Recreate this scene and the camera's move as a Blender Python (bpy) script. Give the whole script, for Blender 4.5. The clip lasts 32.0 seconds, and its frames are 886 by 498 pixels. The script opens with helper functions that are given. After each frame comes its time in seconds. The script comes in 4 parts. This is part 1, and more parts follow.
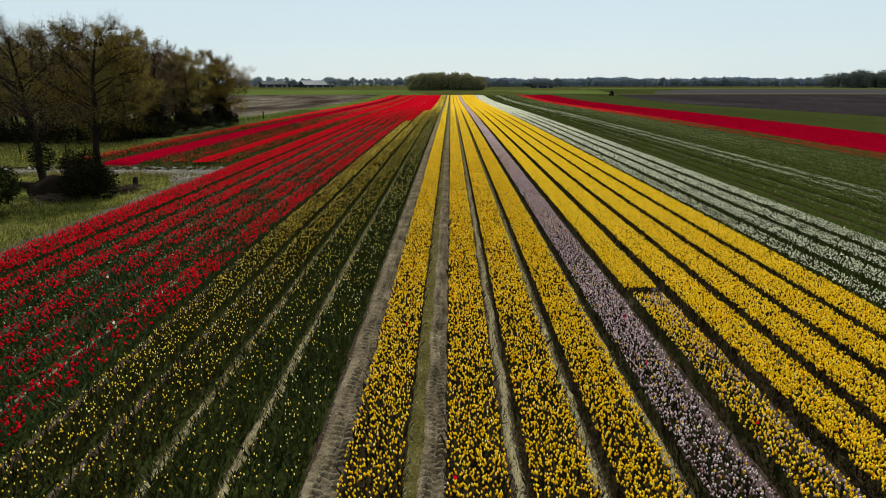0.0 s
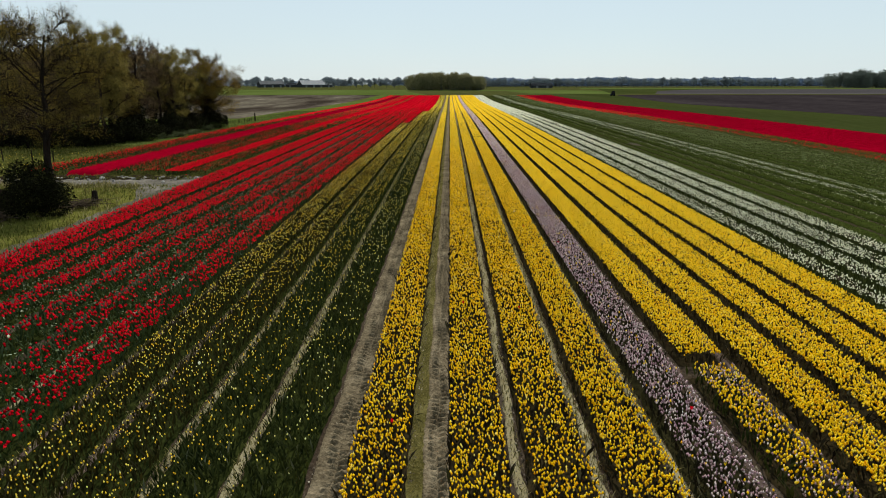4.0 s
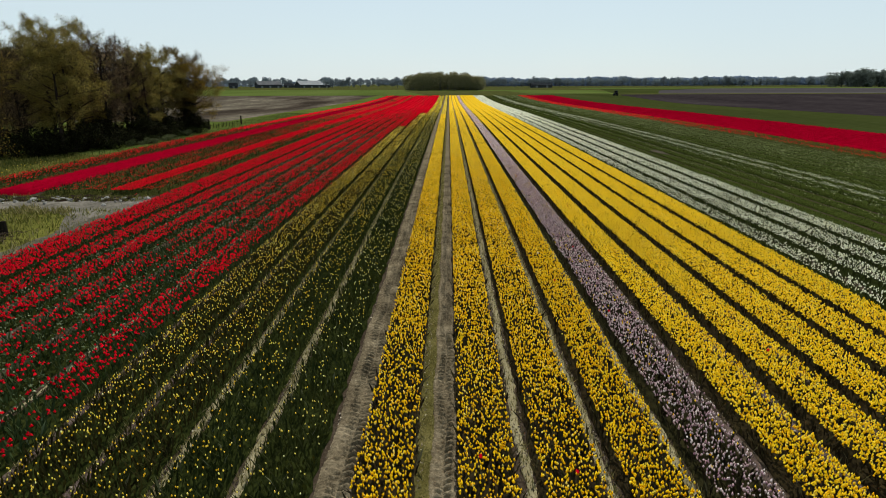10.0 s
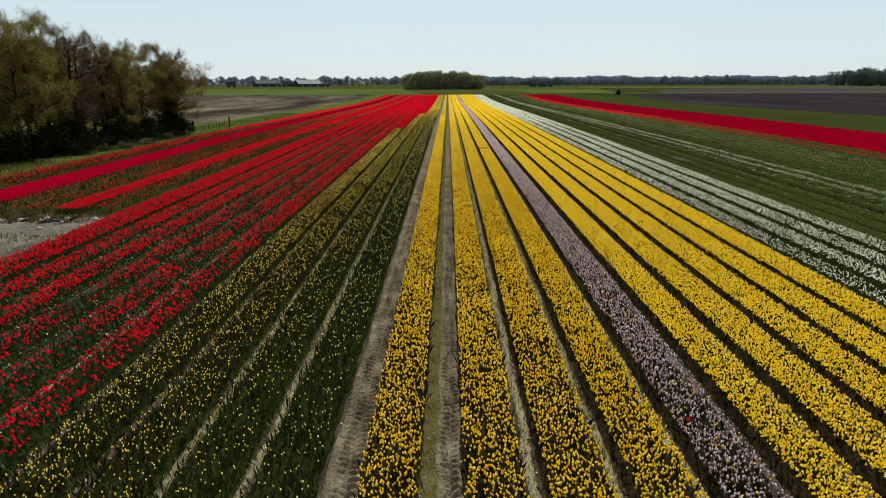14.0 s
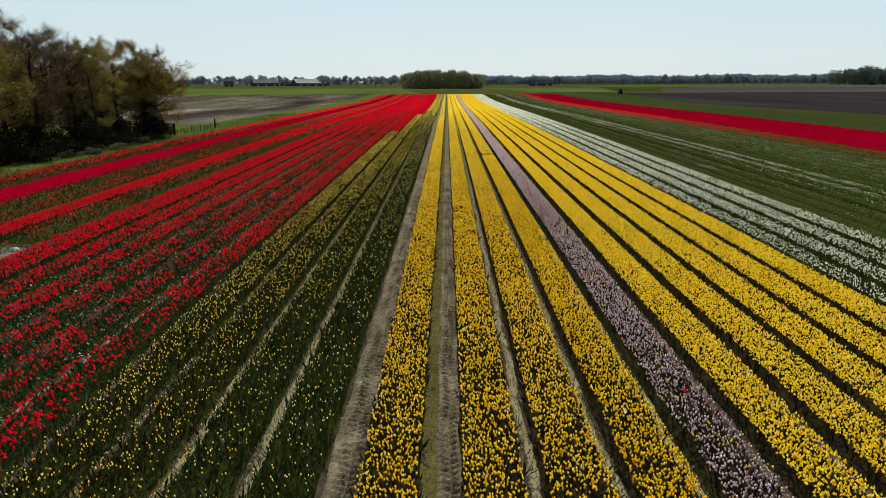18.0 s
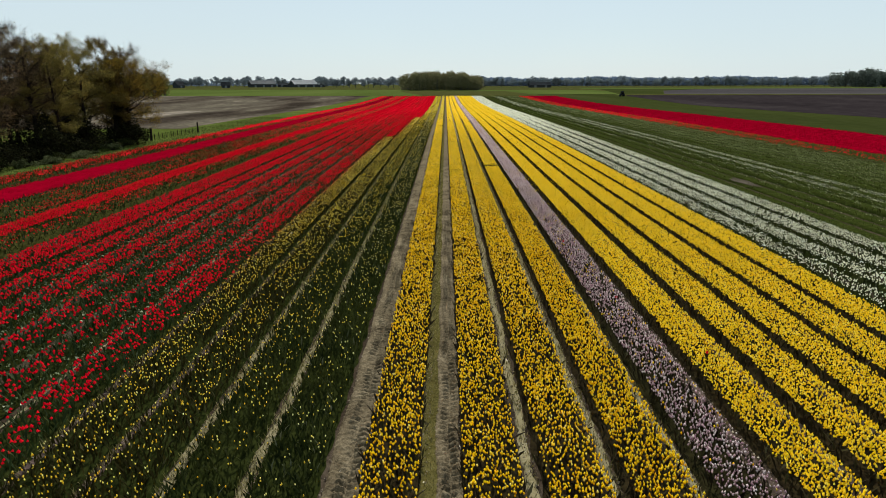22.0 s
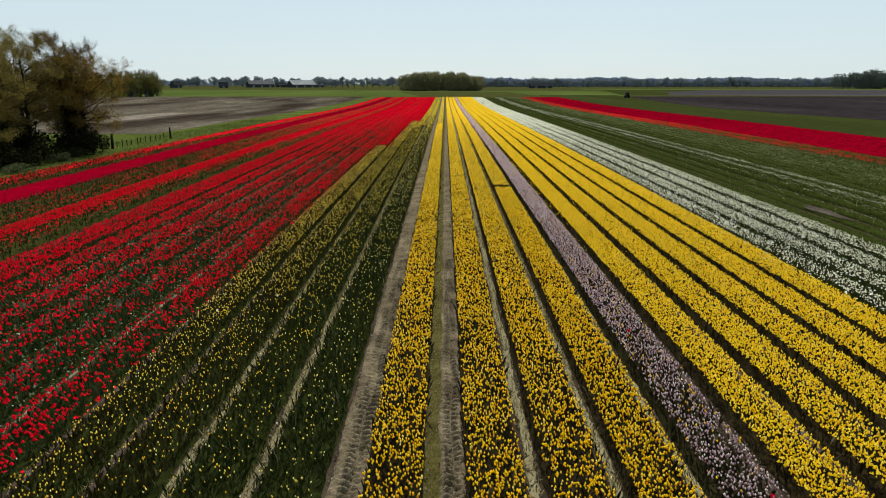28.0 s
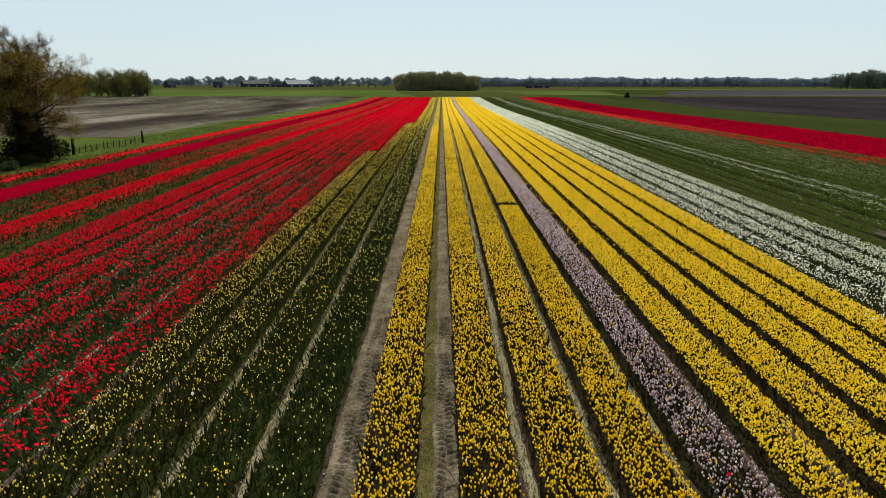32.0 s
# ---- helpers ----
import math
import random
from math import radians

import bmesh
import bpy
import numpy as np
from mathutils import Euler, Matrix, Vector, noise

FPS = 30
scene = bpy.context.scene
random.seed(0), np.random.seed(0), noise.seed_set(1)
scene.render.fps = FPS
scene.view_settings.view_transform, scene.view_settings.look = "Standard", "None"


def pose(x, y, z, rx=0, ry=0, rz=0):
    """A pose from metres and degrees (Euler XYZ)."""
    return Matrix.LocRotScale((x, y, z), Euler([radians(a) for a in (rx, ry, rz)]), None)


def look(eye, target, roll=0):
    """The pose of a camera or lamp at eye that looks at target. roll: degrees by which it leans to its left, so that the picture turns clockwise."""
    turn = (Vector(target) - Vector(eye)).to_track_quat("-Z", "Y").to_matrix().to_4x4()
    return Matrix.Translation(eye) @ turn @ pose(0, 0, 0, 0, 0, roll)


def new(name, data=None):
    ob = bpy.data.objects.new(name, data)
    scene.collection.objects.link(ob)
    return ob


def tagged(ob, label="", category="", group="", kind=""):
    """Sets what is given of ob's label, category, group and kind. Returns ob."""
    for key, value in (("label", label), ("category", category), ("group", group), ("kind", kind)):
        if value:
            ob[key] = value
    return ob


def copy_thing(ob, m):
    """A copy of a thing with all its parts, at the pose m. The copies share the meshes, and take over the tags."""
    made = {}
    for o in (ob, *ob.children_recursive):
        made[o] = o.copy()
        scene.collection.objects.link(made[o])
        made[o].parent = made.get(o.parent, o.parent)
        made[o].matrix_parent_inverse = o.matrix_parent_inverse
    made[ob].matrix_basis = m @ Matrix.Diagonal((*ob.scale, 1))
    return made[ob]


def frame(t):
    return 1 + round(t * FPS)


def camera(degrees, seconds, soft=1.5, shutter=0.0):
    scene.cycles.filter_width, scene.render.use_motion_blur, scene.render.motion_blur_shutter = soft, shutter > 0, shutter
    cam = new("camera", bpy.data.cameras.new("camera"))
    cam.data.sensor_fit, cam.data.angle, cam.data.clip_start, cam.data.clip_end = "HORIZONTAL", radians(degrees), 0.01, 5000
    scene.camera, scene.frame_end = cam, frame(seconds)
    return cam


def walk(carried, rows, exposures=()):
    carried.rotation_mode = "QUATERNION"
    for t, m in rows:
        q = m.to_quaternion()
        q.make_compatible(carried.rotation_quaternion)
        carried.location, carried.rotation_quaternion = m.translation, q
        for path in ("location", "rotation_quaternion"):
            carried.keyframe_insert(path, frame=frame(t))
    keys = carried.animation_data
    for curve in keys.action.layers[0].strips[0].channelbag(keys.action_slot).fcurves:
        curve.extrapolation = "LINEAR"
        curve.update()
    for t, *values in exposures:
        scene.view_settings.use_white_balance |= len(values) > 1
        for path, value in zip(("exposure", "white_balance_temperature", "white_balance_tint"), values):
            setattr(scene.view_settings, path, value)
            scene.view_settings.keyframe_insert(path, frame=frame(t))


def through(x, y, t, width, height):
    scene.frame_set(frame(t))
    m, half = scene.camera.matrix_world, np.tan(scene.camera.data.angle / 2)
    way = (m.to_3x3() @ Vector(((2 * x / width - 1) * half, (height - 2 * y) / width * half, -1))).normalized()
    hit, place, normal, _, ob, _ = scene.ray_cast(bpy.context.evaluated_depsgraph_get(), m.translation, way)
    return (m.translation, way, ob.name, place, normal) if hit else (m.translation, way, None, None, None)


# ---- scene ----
cam = camera(71.0, 32.0, soft=0.88)
METRES, EYE, TILT, LEAN, TURN = 52.45, 7.5, 0.0, 0.0, 0.7
ROWS = [
    (0.0, 0.0, 0.0, 0.0, -0.01, -14.94, 0.04),
    (0.5, -0.0006, 0.011, 0.0, -0.02, -14.96, 0.06),
    (1.0, -0.001, 0.024, 0.0005, -0.04, -14.96, 0.07),
    (1.5, -0.0012, 0.0375, 0.0007, -0.05, -14.97, 0.08),
    (2.0, -0.0012, 0.0506, 0.0009, -0.06, -14.97, 0.07),
    (2.5, -0.001, 0.0639, 0.001, -0.07, -14.97, 0.06),
    (3.0, -0.0007, 0.0777, 0.0012, -0.08, -14.95, 0.06),
    (3.5, -0.0003, 0.0913, 0.0013, -0.09, -14.95, 0.05),
    (5.5, 0.0008, 0.141, 0.0015, -0.11, -14.93, 0.07),
    (6.0, 0.0008, 0.1552, 0.0018, -0.12, -14.91, 0.09),
    (6.5, 0.0007, 0.1688, 0.0019, -0.14, -14.92, 0.09),
    (7.0, 0.0003, 0.183, 0.0019, -0.16, -14.93, 0.1),
    (7.5, 0.0002, 0.1974, 0.002, -0.16, -14.93, 0.13),
    (8.0, 0.0001, 0.2119, 0.0018, -0.16, -14.94, 0.14),
    (8.5, -0.0002, 0.2268, 0.002, -0.17, -14.95, 0.15),
    (9.0, -0.0004, 0.2411, 0.0023, -0.19, -14.97, 0.14),
    (9.5, -0.0006, 0.2561, 0.0024, -0.19, -14.96, 0.15),
    (10.0, -0.001, 0.2712, 0.0026, -0.19, -14.96, 0.19),
    (10.5, -0.0015, 0.286, 0.003, -0.2, -14.98, 0.16),
    (11.0, -0.0021, 0.3009, 0.003, -0.21, -14.99, 0.16),
    (11.5, -0.0026, 0.317, 0.0033, -0.21, -15.0, 0.17),
    (12.0, -0.0025, 0.3336, 0.0034, -0.22, -15.0, 0.16),
    (12.5, -0.0024, 0.3495, 0.0035, -0.24, -15.01, 0.16),
    (13.0, -0.0024, 0.3653, 0.0035, -0.25, -15.02, 0.18),
    (13.5, -0.0023, 0.3811, 0.0037, -0.25, -15.03, 0.17),
    (14.0, -0.0019, 0.3968, 0.0038, -0.26, -15.05, 0.16),
    (14.5, -0.0013, 0.4121, 0.004, -0.25, -15.06, 0.17),
    (16.5, -0.0006, 0.4758, 0.004, -0.26, -15.11, 0.24),
    (17.0, -0.0005, 0.492, 0.0041, -0.26, -15.14, 0.25),
    (17.5, -0.0002, 0.5086, 0.004, -0.35, -15.13, 0.25),
    (18.0, -0.0003, 0.5255, 0.0039, -0.35, -15.12, 0.25),
    (18.5, -0.0005, 0.5422, 0.0038, -0.36, -15.12, 0.23),
    (19.0, -0.0004, 0.5592, 0.004, -0.37, -15.13, 0.22),
    (19.5, -0.0002, 0.5761, 0.004, -0.36, -15.12, 0.19),
    (20.0, 0.0001, 0.5932, 0.0041, -0.36, -15.1, 0.2),
    (20.5, 0.0003, 0.6104, 0.0044, -0.46, -15.09, 0.17),
    (21.0, 0.0006, 0.6276, 0.0047, -0.47, -15.05, 0.16),
    (21.5, 0.0006, 0.6447, 0.0048, -0.48, -15.01, 0.14),
    (22.0, 0.0007, 0.6617, 0.0053, -0.48, -15.0, 0.12),
    (22.5, 0.0007, 0.6787, 0.0057, -0.47, -15.0, 0.12),
    (23.0, 0.0006, 0.6945, 0.0059, -0.46, -14.95, 0.1),
    (23.5, 0.0007, 0.7115, 0.0061, -0.45, -14.93, 0.08),
    (24.0, 0.0007, 0.7283, 0.0064, -0.45, -14.92, 0.05),
    (24.5, 0.0007, 0.7452, 0.0065, -0.44, -14.88, 0.04),
    (25.0, 0.0009, 0.7619, 0.007, -0.43, -14.87, 0.02),
    (25.5, 0.0014, 0.7778, 0.007, -0.4, -14.84, 0.03),
    (27.5, 0.0015, 0.8442, 0.0071, -0.49, -14.94, -0.02),
    (28.0, 0.0015, 0.8621, 0.0073, -0.5, -14.96, -0.01),
    (28.5, 0.0016, 0.8795, 0.0073, -0.45, -14.95, -0.01),
    (29.0, 0.0017, 0.8972, 0.0074, -0.43, -14.97, -0.01),
    (29.5, 0.0018, 0.9147, 0.0075, -0.41, -14.99, -0.01),
    (30.0, 0.0021, 0.9321, 0.0074, -0.6, -14.98, -0.01),
    (30.5, 0.0024, 0.9496, 0.0073, -0.86, -14.99, -0.04),
    (31.0, 0.0032, 0.9666, 0.0074, -0.84, -15.01, -0.02),
    (31.5, 0.0039, 0.9834, 0.0072, -0.84, -15.0, -0.03),
    (32.0, 0.0045, 0.9997, 0.0069, -0.83, -14.98, -0.04),
]
walk(cam, [(t, pose(0, 0, EYE, TILT, LEAN, TURN) @ pose(METRES * x, METRES * y, METRES * z, 90 + pitch, roll, yaw)) for t, x, y, z, yaw, pitch, roll in ROWS])

# ---------------------------------------------------------------- light
SUN_ELEV, SUN_AZ = radians(48), radians(4)          # azimuth clockwise from +y
world = bpy.data.worlds.new("sky")
scene.world = world
world.use_nodes = True
_n = world.node_tree.nodes
_sky = _n.new("ShaderNodeTexSky")
_sky.sky_type = "NISHITA"
_sky.sun_disc = False
_sky.sun_elevation, _sky.sun_rotation = SUN_ELEV, SUN_AZ
_sky.altitude, _sky.air_density, _sky.dust_density, _sky.ozone_density = 0, 1.0, 0.35, 2.0
# a thin milky veil of high cloud over the whole dome
_veil = _n.new("ShaderNodeMix")
_veil.data_type = "RGBA"
_veil.inputs[0].default_value = 0.82
_veil.inputs[7].default_value = (6.1, 7.25, 7.75, 1)
world.node_tree.links.new(_sky.outputs[0], _veil.inputs[6])
world.node_tree.links.new(_veil.outputs[2], _n["Background"].inputs[0])
_cloud, _tone = _n.new("ShaderNodeTexNoise"), _n.new("ShaderNodeMapRange")
_cloud.inputs["Scale"].default_value, _cloud.inputs["Detail"].default_value = 2.6, 4.0
_tone.inputs["To Min"].default_value, _tone.inputs["To Max"].default_value = 0.70, 0.94
world.node_tree.links.new(_cloud.outputs[0], _tone.inputs[0])
world.node_tree.links.new(_tone.outputs[0], _veil.inputs[0])
_n["Background"].inputs[1].default_value = 0.098
sun = new("sun", bpy.data.lights.new("sun", "SUN"))
sun.data.energy, sun.data.angle, sun.data.color = 4.9, radians(0.6), (1.0, 0.95, 0.87)
_to = Vector((math.sin(SUN_AZ) * math.cos(SUN_ELEV), math.cos(SUN_AZ) * math.cos(SUN_ELEV), math.sin(SUN_ELEV)))
sun.matrix_world = look(_to * 200, (0, 0, 0))
scene.view_settings.exposure = 0.11

# ---------------------------------------------------------------- materials
rng = np.random.default_rng(7)


def material(name, rough=0.8, spec=0.3):
    m = bpy.data.materials.new(name)
    m.use_nodes = True
    nt = m.node_tree
    b = nt.nodes["Principled BSDF"]
    b.inputs["Roughness"].default_value = rough
    b.inputs["Specular IOR Level"].default_value = spec
    return m, nt, b


def ramp(nt, source, stops):
    r = nt.nodes.new("ShaderNodeValToRGB")
    while len(r.color_ramp.elements) < len(stops):
        r.color_ramp.elements.new(0.5)
    for e, (p, c) in zip(r.color_ramp.elements, stops):
        e.position, e.color = p, (*c, 1)
    nt.links.new(source, r.inputs[0])
    return r


def mixed(nt, a, b, fac, blend="MIX"):
    x = nt.nodes.new("ShaderNodeMix")
    x.data_type, x.blend_type = "RGBA", blend
    for s, v in ((x.inputs[6], a), (x.inputs[7], b), (x.inputs[0], fac)):
        if isinstance(v, (tuple, float, int)):
            s.default_value = (*v, 1) if isinstance(v, tuple) else v
        else:
            nt.links.new(v, s)
    return x.outputs[2]


def coords(nt, scale=(1, 1, 1), rot=0.0):
    """World position, scaled."""
    g = nt.nodes.new("ShaderNodeNewGeometry")
    m = nt.nodes.new("ShaderNodeMapping")
    m.inputs["Scale"].default_value = scale
    m.inputs["Rotation"].default_value = (0, 0, rot)
    nt.links.new(g.outputs["Position"], m.inputs[0])
    return m.outputs[0]


def noise_tex(nt, vec, scale, detail=4.0, rough=0.55):
    n = nt.nodes.new("ShaderNodeTexNoise")
    n.inputs["Scale"].default_value, n.inputs["Detail"].default_value, n.inputs["Roughness"].default_value = scale, detail, rough
    nt.links.new(vec, n.inputs[0])
    return n.outputs[0]


def bump(nt, b, height, strength=0.5, distance=0.05):
    n = nt.nodes.new("ShaderNodeBump")
    n.inputs["Strength"].default_value, n.inputs["Distance"].default_value = strength, distance
    nt.links.new(height, n.inputs["Height"])
    nt.links.new(n.outputs[0], b.inputs["Normal"])


def ground_mat(name, dark, mid, light, big=0.05, fine=3.0, stretch=(1, 1, 1), rot=0.0, relief=0.4, dist=0.06):
    """Earth or turf: three tones, mottled at two scales."""
    m, nt, b = material(name, 1.0, 0.0)
    v = coords(nt, stretch, rot)
    n1, n2 = noise_tex(nt, v, big, 5), noise_tex(nt, v, fine, 6, 0.65)
    c1 = ramp(nt, n1, ((0.35, dark), (0.52, mid), (0.7, light))).outputs[0]
    c2 = ramp(nt, n2, ((0.3, dark), (0.5, mid), (0.72, light))).outputs[0]
    nt.links.new(mixed(nt, c1, c2, 0.55), b.inputs["Base Color"])
    bump(nt, b, n2, relief, dist)
    return m


def leafy(name, stops, rough=0.6, through=0.35, spec=0.3, patch=0.0, patch_tone=(0, 0, 0)):
    """Leaves and petals: a tone from each island, some light passes through."""
    m, nt, b = material(name, rough, spec)
    g = nt.nodes.new("ShaderNodeNewGeometry")
    col = ramp(nt, g.outputs["Random Per Island"], stops).outputs[0]
    if patch:
        n = noise_tex(nt, coords(nt), 0.5, 3)
        f = ramp(nt, n, ((0.4, (0, 0, 0)), (0.65, (patch, patch, patch)))).outputs[0]
        col = mixed(nt, col, patch_tone, f)
    nt.links.new(col, b.inputs["Base Color"])
    t = nt.nodes.new("ShaderNodeBsdfTranslucent")
    nt.links.new(col, t.inputs[0])
    x = nt.nodes.new("ShaderNodeMixShader")
    x.inputs[0].default_value = through
    nt.links.new(b.outputs[0], x.inputs[1])
    nt.links.new(t.outputs[0], x.inputs[2])
    nt.links.new(x.outputs[0], nt.nodes["Material Output"].inputs[0])
    return m


def streaky(name):
    """Harrowed land: long pale and dark streaks along the way it was worked."""
    m, nt, b = material(name, 1.0, 0.0)
    n1 = noise_tex(nt, coords(nt, (0.060, 0.011, 1), 0.12), 1.0, 7, 0.62)
    n2 = noise_tex(nt, coords(nt, (0.9, 0.22, 1), 0.12), 1.0, 6, 0.7)
    c1 = ramp(nt, n1, ((0.36, (0.025, 0.020, 0.016)), (0.46, (0.047, 0.038, 0.029)), (0.54, (0.070, 0.060, 0.046)), (0.60, (0.088, 0.077, 0.057)), (0.67, (0.155, 0.132, 0.108)))).outputs[0]
    c2 = ramp(nt, n2, ((0.3, (0.66, 0.66, 0.66)), (0.5, (0.98, 0.98, 0.96)), (0.7, (1.45, 1.42, 1.38)))).outputs[0]
    nt.links.new(mixed(nt, c1, c2, 1.0, "MULTIPLY"), b.inputs["Base Color"])
    return m


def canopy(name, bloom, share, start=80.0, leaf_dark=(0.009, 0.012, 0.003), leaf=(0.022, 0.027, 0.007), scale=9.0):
    """The top of a bed: leaves, darkened in colour for the shade among them; from the line 'start' on, where blossoms
    stop standing singly, flecked with them.
    """
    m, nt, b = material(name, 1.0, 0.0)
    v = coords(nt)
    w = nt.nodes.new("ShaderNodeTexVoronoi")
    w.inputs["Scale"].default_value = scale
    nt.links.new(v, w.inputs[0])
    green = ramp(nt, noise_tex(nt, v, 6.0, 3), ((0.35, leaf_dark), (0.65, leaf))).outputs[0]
    sep, pos = nt.nodes.new("ShaderNodeSeparateColor"), nt.nodes.new("ShaderNodeSeparateXYZ")
    nt.links.new(w.outputs["Color"], sep.inputs[0])
    nt.links.new(v, pos.inputs[0])
    r = nt.nodes.new("ShaderNodeMapRange")
    r.inputs["From Min"].default_value, r.inputs["From Max"].default_value = start, start + 110
    r.inputs["To Min"].default_value, r.inputs["To Max"].default_value = 0.0, share
    nt.links.new(pos.outputs[1], r.inputs[0])
    patch = nt.nodes.new("ShaderNodeMath")
    patch.operation = "MULTIPLY_ADD"
    nt.links.new(noise_tex(nt, v, 0.7, 4), patch.inputs[0])
    patch.inputs[1].default_value = 0.5
    nt.links.new(sep.outputs[0], patch.inputs[2])
    less = nt.nodes.new("ShaderNodeMath")
    less.operation = "LESS_THAN"
    nt.links.new(patch.outputs[0], less.inputs[0])
    shift = nt.nodes.new("ShaderNodeMath")
    shift.operation = "MULTIPLY_ADD"
    nt.links.new(r.outputs[0], shift.inputs[0])
    shift.inputs[1].default_value, shift.inputs[2].default_value = 1.15, 0.12
    nt.links.new(shift.outputs[0], less.inputs[1])
    nt.links.new(mixed(nt, green, bloom, less.outputs[0]), b.inputs["Base Color"])
    bump(nt, b, sep.outputs[0], 0.6, 0.12)
    return m


RED, CRIM, WHI = (0.58, 0.004, 0.016), (0.205, 0.0008, 0.010), (0.76, 0.78, 0.68)
M = {}
M["meadow"] = ground_mat("meadow_turf", (0.042, 0.046, 0.010), (0.092, 0.095, 0.019), (0.17, 0.155, 0.044), 0.12, 1.6)
M["turf"] = ground_mat("turf", (0.022, 0.026, 0.007), (0.042, 0.046, 0.013), (0.085, 0.078, 0.03), 0.12, 1.6)
M["crop"] = ground_mat("green_crop", (0.036, 0.054, 0.012), (0.056, 0.078, 0.018), (0.085, 0.105, 0.03), 0.02, 1.5, (1, 0.15, 1))
M["soil"] = ground_mat("field_soil", (0.016, 0.011, 0.007), (0.038, 0.028, 0.019), (0.09, 0.072, 0.052), 0.4, 14.0, relief=0.8, dist=0.03)
M["path"] = ground_mat("dry_path_soil", (0.10, 0.085, 0.042), (0.20, 0.175, 0.098), (0.30, 0.27, 0.17), 0.8, 18.0, relief=0.8, dist=0.02)
M["litter"] = ground_mat("petal_strewn_soil", (0.030, 0.021, 0.018), (0.070, 0.050, 0.043), (0.16, 0.125, 0.11), 1.2, 16.0, relief=0.9, dist=0.02)
M["tread"] = ground_mat("wheel_track_soil", (0.036, 0.027, 0.016), (0.112, 0.090, 0.056), (0.25, 0.205, 0.135), 1.3, 13.0, relief=1.0, dist=0.04)
M["sand"] = ground_mat("pale_track", (0.045, 0.040, 0.031), (0.105, 0.096, 0.078), (0.22, 0.20, 0.17), 0.5, 5.0)
M["gravel"] = ground_mat("grey_gravel", (0.030, 0.027, 0.018), (0.070, 0.064, 0.046), (0.16, 0.148, 0.12), 0.5, 9.0)
M["plough_l"] = streaky("harrowed_field")
M["plough_r"] = ground_mat("dark_ploughed_field", (0.011, 0.009, 0.010), (0.021, 0.017, 0.018), (0.040, 0.034, 0.033), 0.02, 0.4, (1, 0.3, 1), -0.1)
# ploughed tone lifted, with a slight bluish haze mixed into the colour
M["plough_p"] = ground_mat("hazed_dry_field", (0.020, 0.018, 0.020), (0.042, 0.038, 0.040), (0.085, 0.080, 0.078), 0.012, 0.4, (0.12, 1, 1), -0.05)
M["yellow"] = leafy("yellow_petals", ((0.0, (0.788, 0.475, 0.003)), (0.25, (0.9062, 0.627, 0.004)), (0.85, (0.9259, 0.7125, 0.014)), (1.0, (0.9357, 0.817, 0.3))), 0.6, 0.5, 0.06)
M["gold"] = leafy("golden_petals", ((0.0, (0.76, 0.435, 0.002)), (0.25, (0.87, 0.60, 0.004)), (0.8, (0.89, 0.675, 0.012)), (1.0, (0.90, 0.76, 0.13))), 0.6, 0.5, 0.06)
M["c_gold"] = canopy("golden_bed_top", (0.86, 0.645, 0.01), 0.85, 60.0, leaf_dark=(0.012, 0.009, 0.005), leaf=(0.026, 0.020, 0.009), scale=11.0)
M["lemon"] = leafy("lemon_petals", ((0.0, (0.73, 0.47, 0.012)), (0.5, (0.85, 0.66, 0.06)), (0.9, (0.88, 0.78, 0.2)), (1.0, (0.9, 0.89, 0.5))), 0.6, 0.5, 0.06)
M["cream"] = leafy("cream_petals", ((0.0, (0.76, 0.58, 0.05)), (0.5, (0.84, 0.72, 0.17)), (1.0, (0.89, 0.87, 0.50))), 0.6, 0.5, 0.06)
M["red"] = leafy("red_petals", ((0.0, (0.36, 0.001, 0.009)), (0.4, (0.50, 0.003, 0.014)), (1.0, (0.64, 0.008, 0.02))), 0.9, 0.45, 0.0)
M["crimson"] = leafy("crimson_petals", ((0.0, (0.16, 0.0005, 0.007)), (0.5, (0.21, 0.0008, 0.010)), (1.0, (0.26, 0.001, 0.013))), 1.0, 0.25, 0.0)
M["white"] = leafy("white_petals", ((0.0, (0.52, 0.53, 0.34)), (0.5, (0.68, 0.68, 0.50)), (1.0, (0.81, 0.80, 0.67))), 0.7, 0.4, 0.03)
M["pink"] = leafy("pale_pink_petals", ((0.0, (0.36, 0.20, 0.25)), (0.5, (0.52, 0.37, 0.39)), (1.0, (0.78, 0.70, 0.68))), 0.6, 0.35, 0.06)
# Shade among the leaves is darkened into these tones; palest stops stand for glints.
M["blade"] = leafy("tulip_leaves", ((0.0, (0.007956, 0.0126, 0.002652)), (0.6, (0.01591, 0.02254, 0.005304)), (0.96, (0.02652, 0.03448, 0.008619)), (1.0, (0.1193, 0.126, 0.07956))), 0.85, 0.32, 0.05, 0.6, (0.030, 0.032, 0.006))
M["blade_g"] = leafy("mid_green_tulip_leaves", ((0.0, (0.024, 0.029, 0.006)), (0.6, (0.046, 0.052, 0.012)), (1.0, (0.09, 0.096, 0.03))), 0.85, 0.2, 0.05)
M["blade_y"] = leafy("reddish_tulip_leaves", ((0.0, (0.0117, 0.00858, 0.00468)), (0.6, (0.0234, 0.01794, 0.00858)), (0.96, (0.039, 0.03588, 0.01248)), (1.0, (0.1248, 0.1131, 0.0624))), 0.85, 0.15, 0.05)
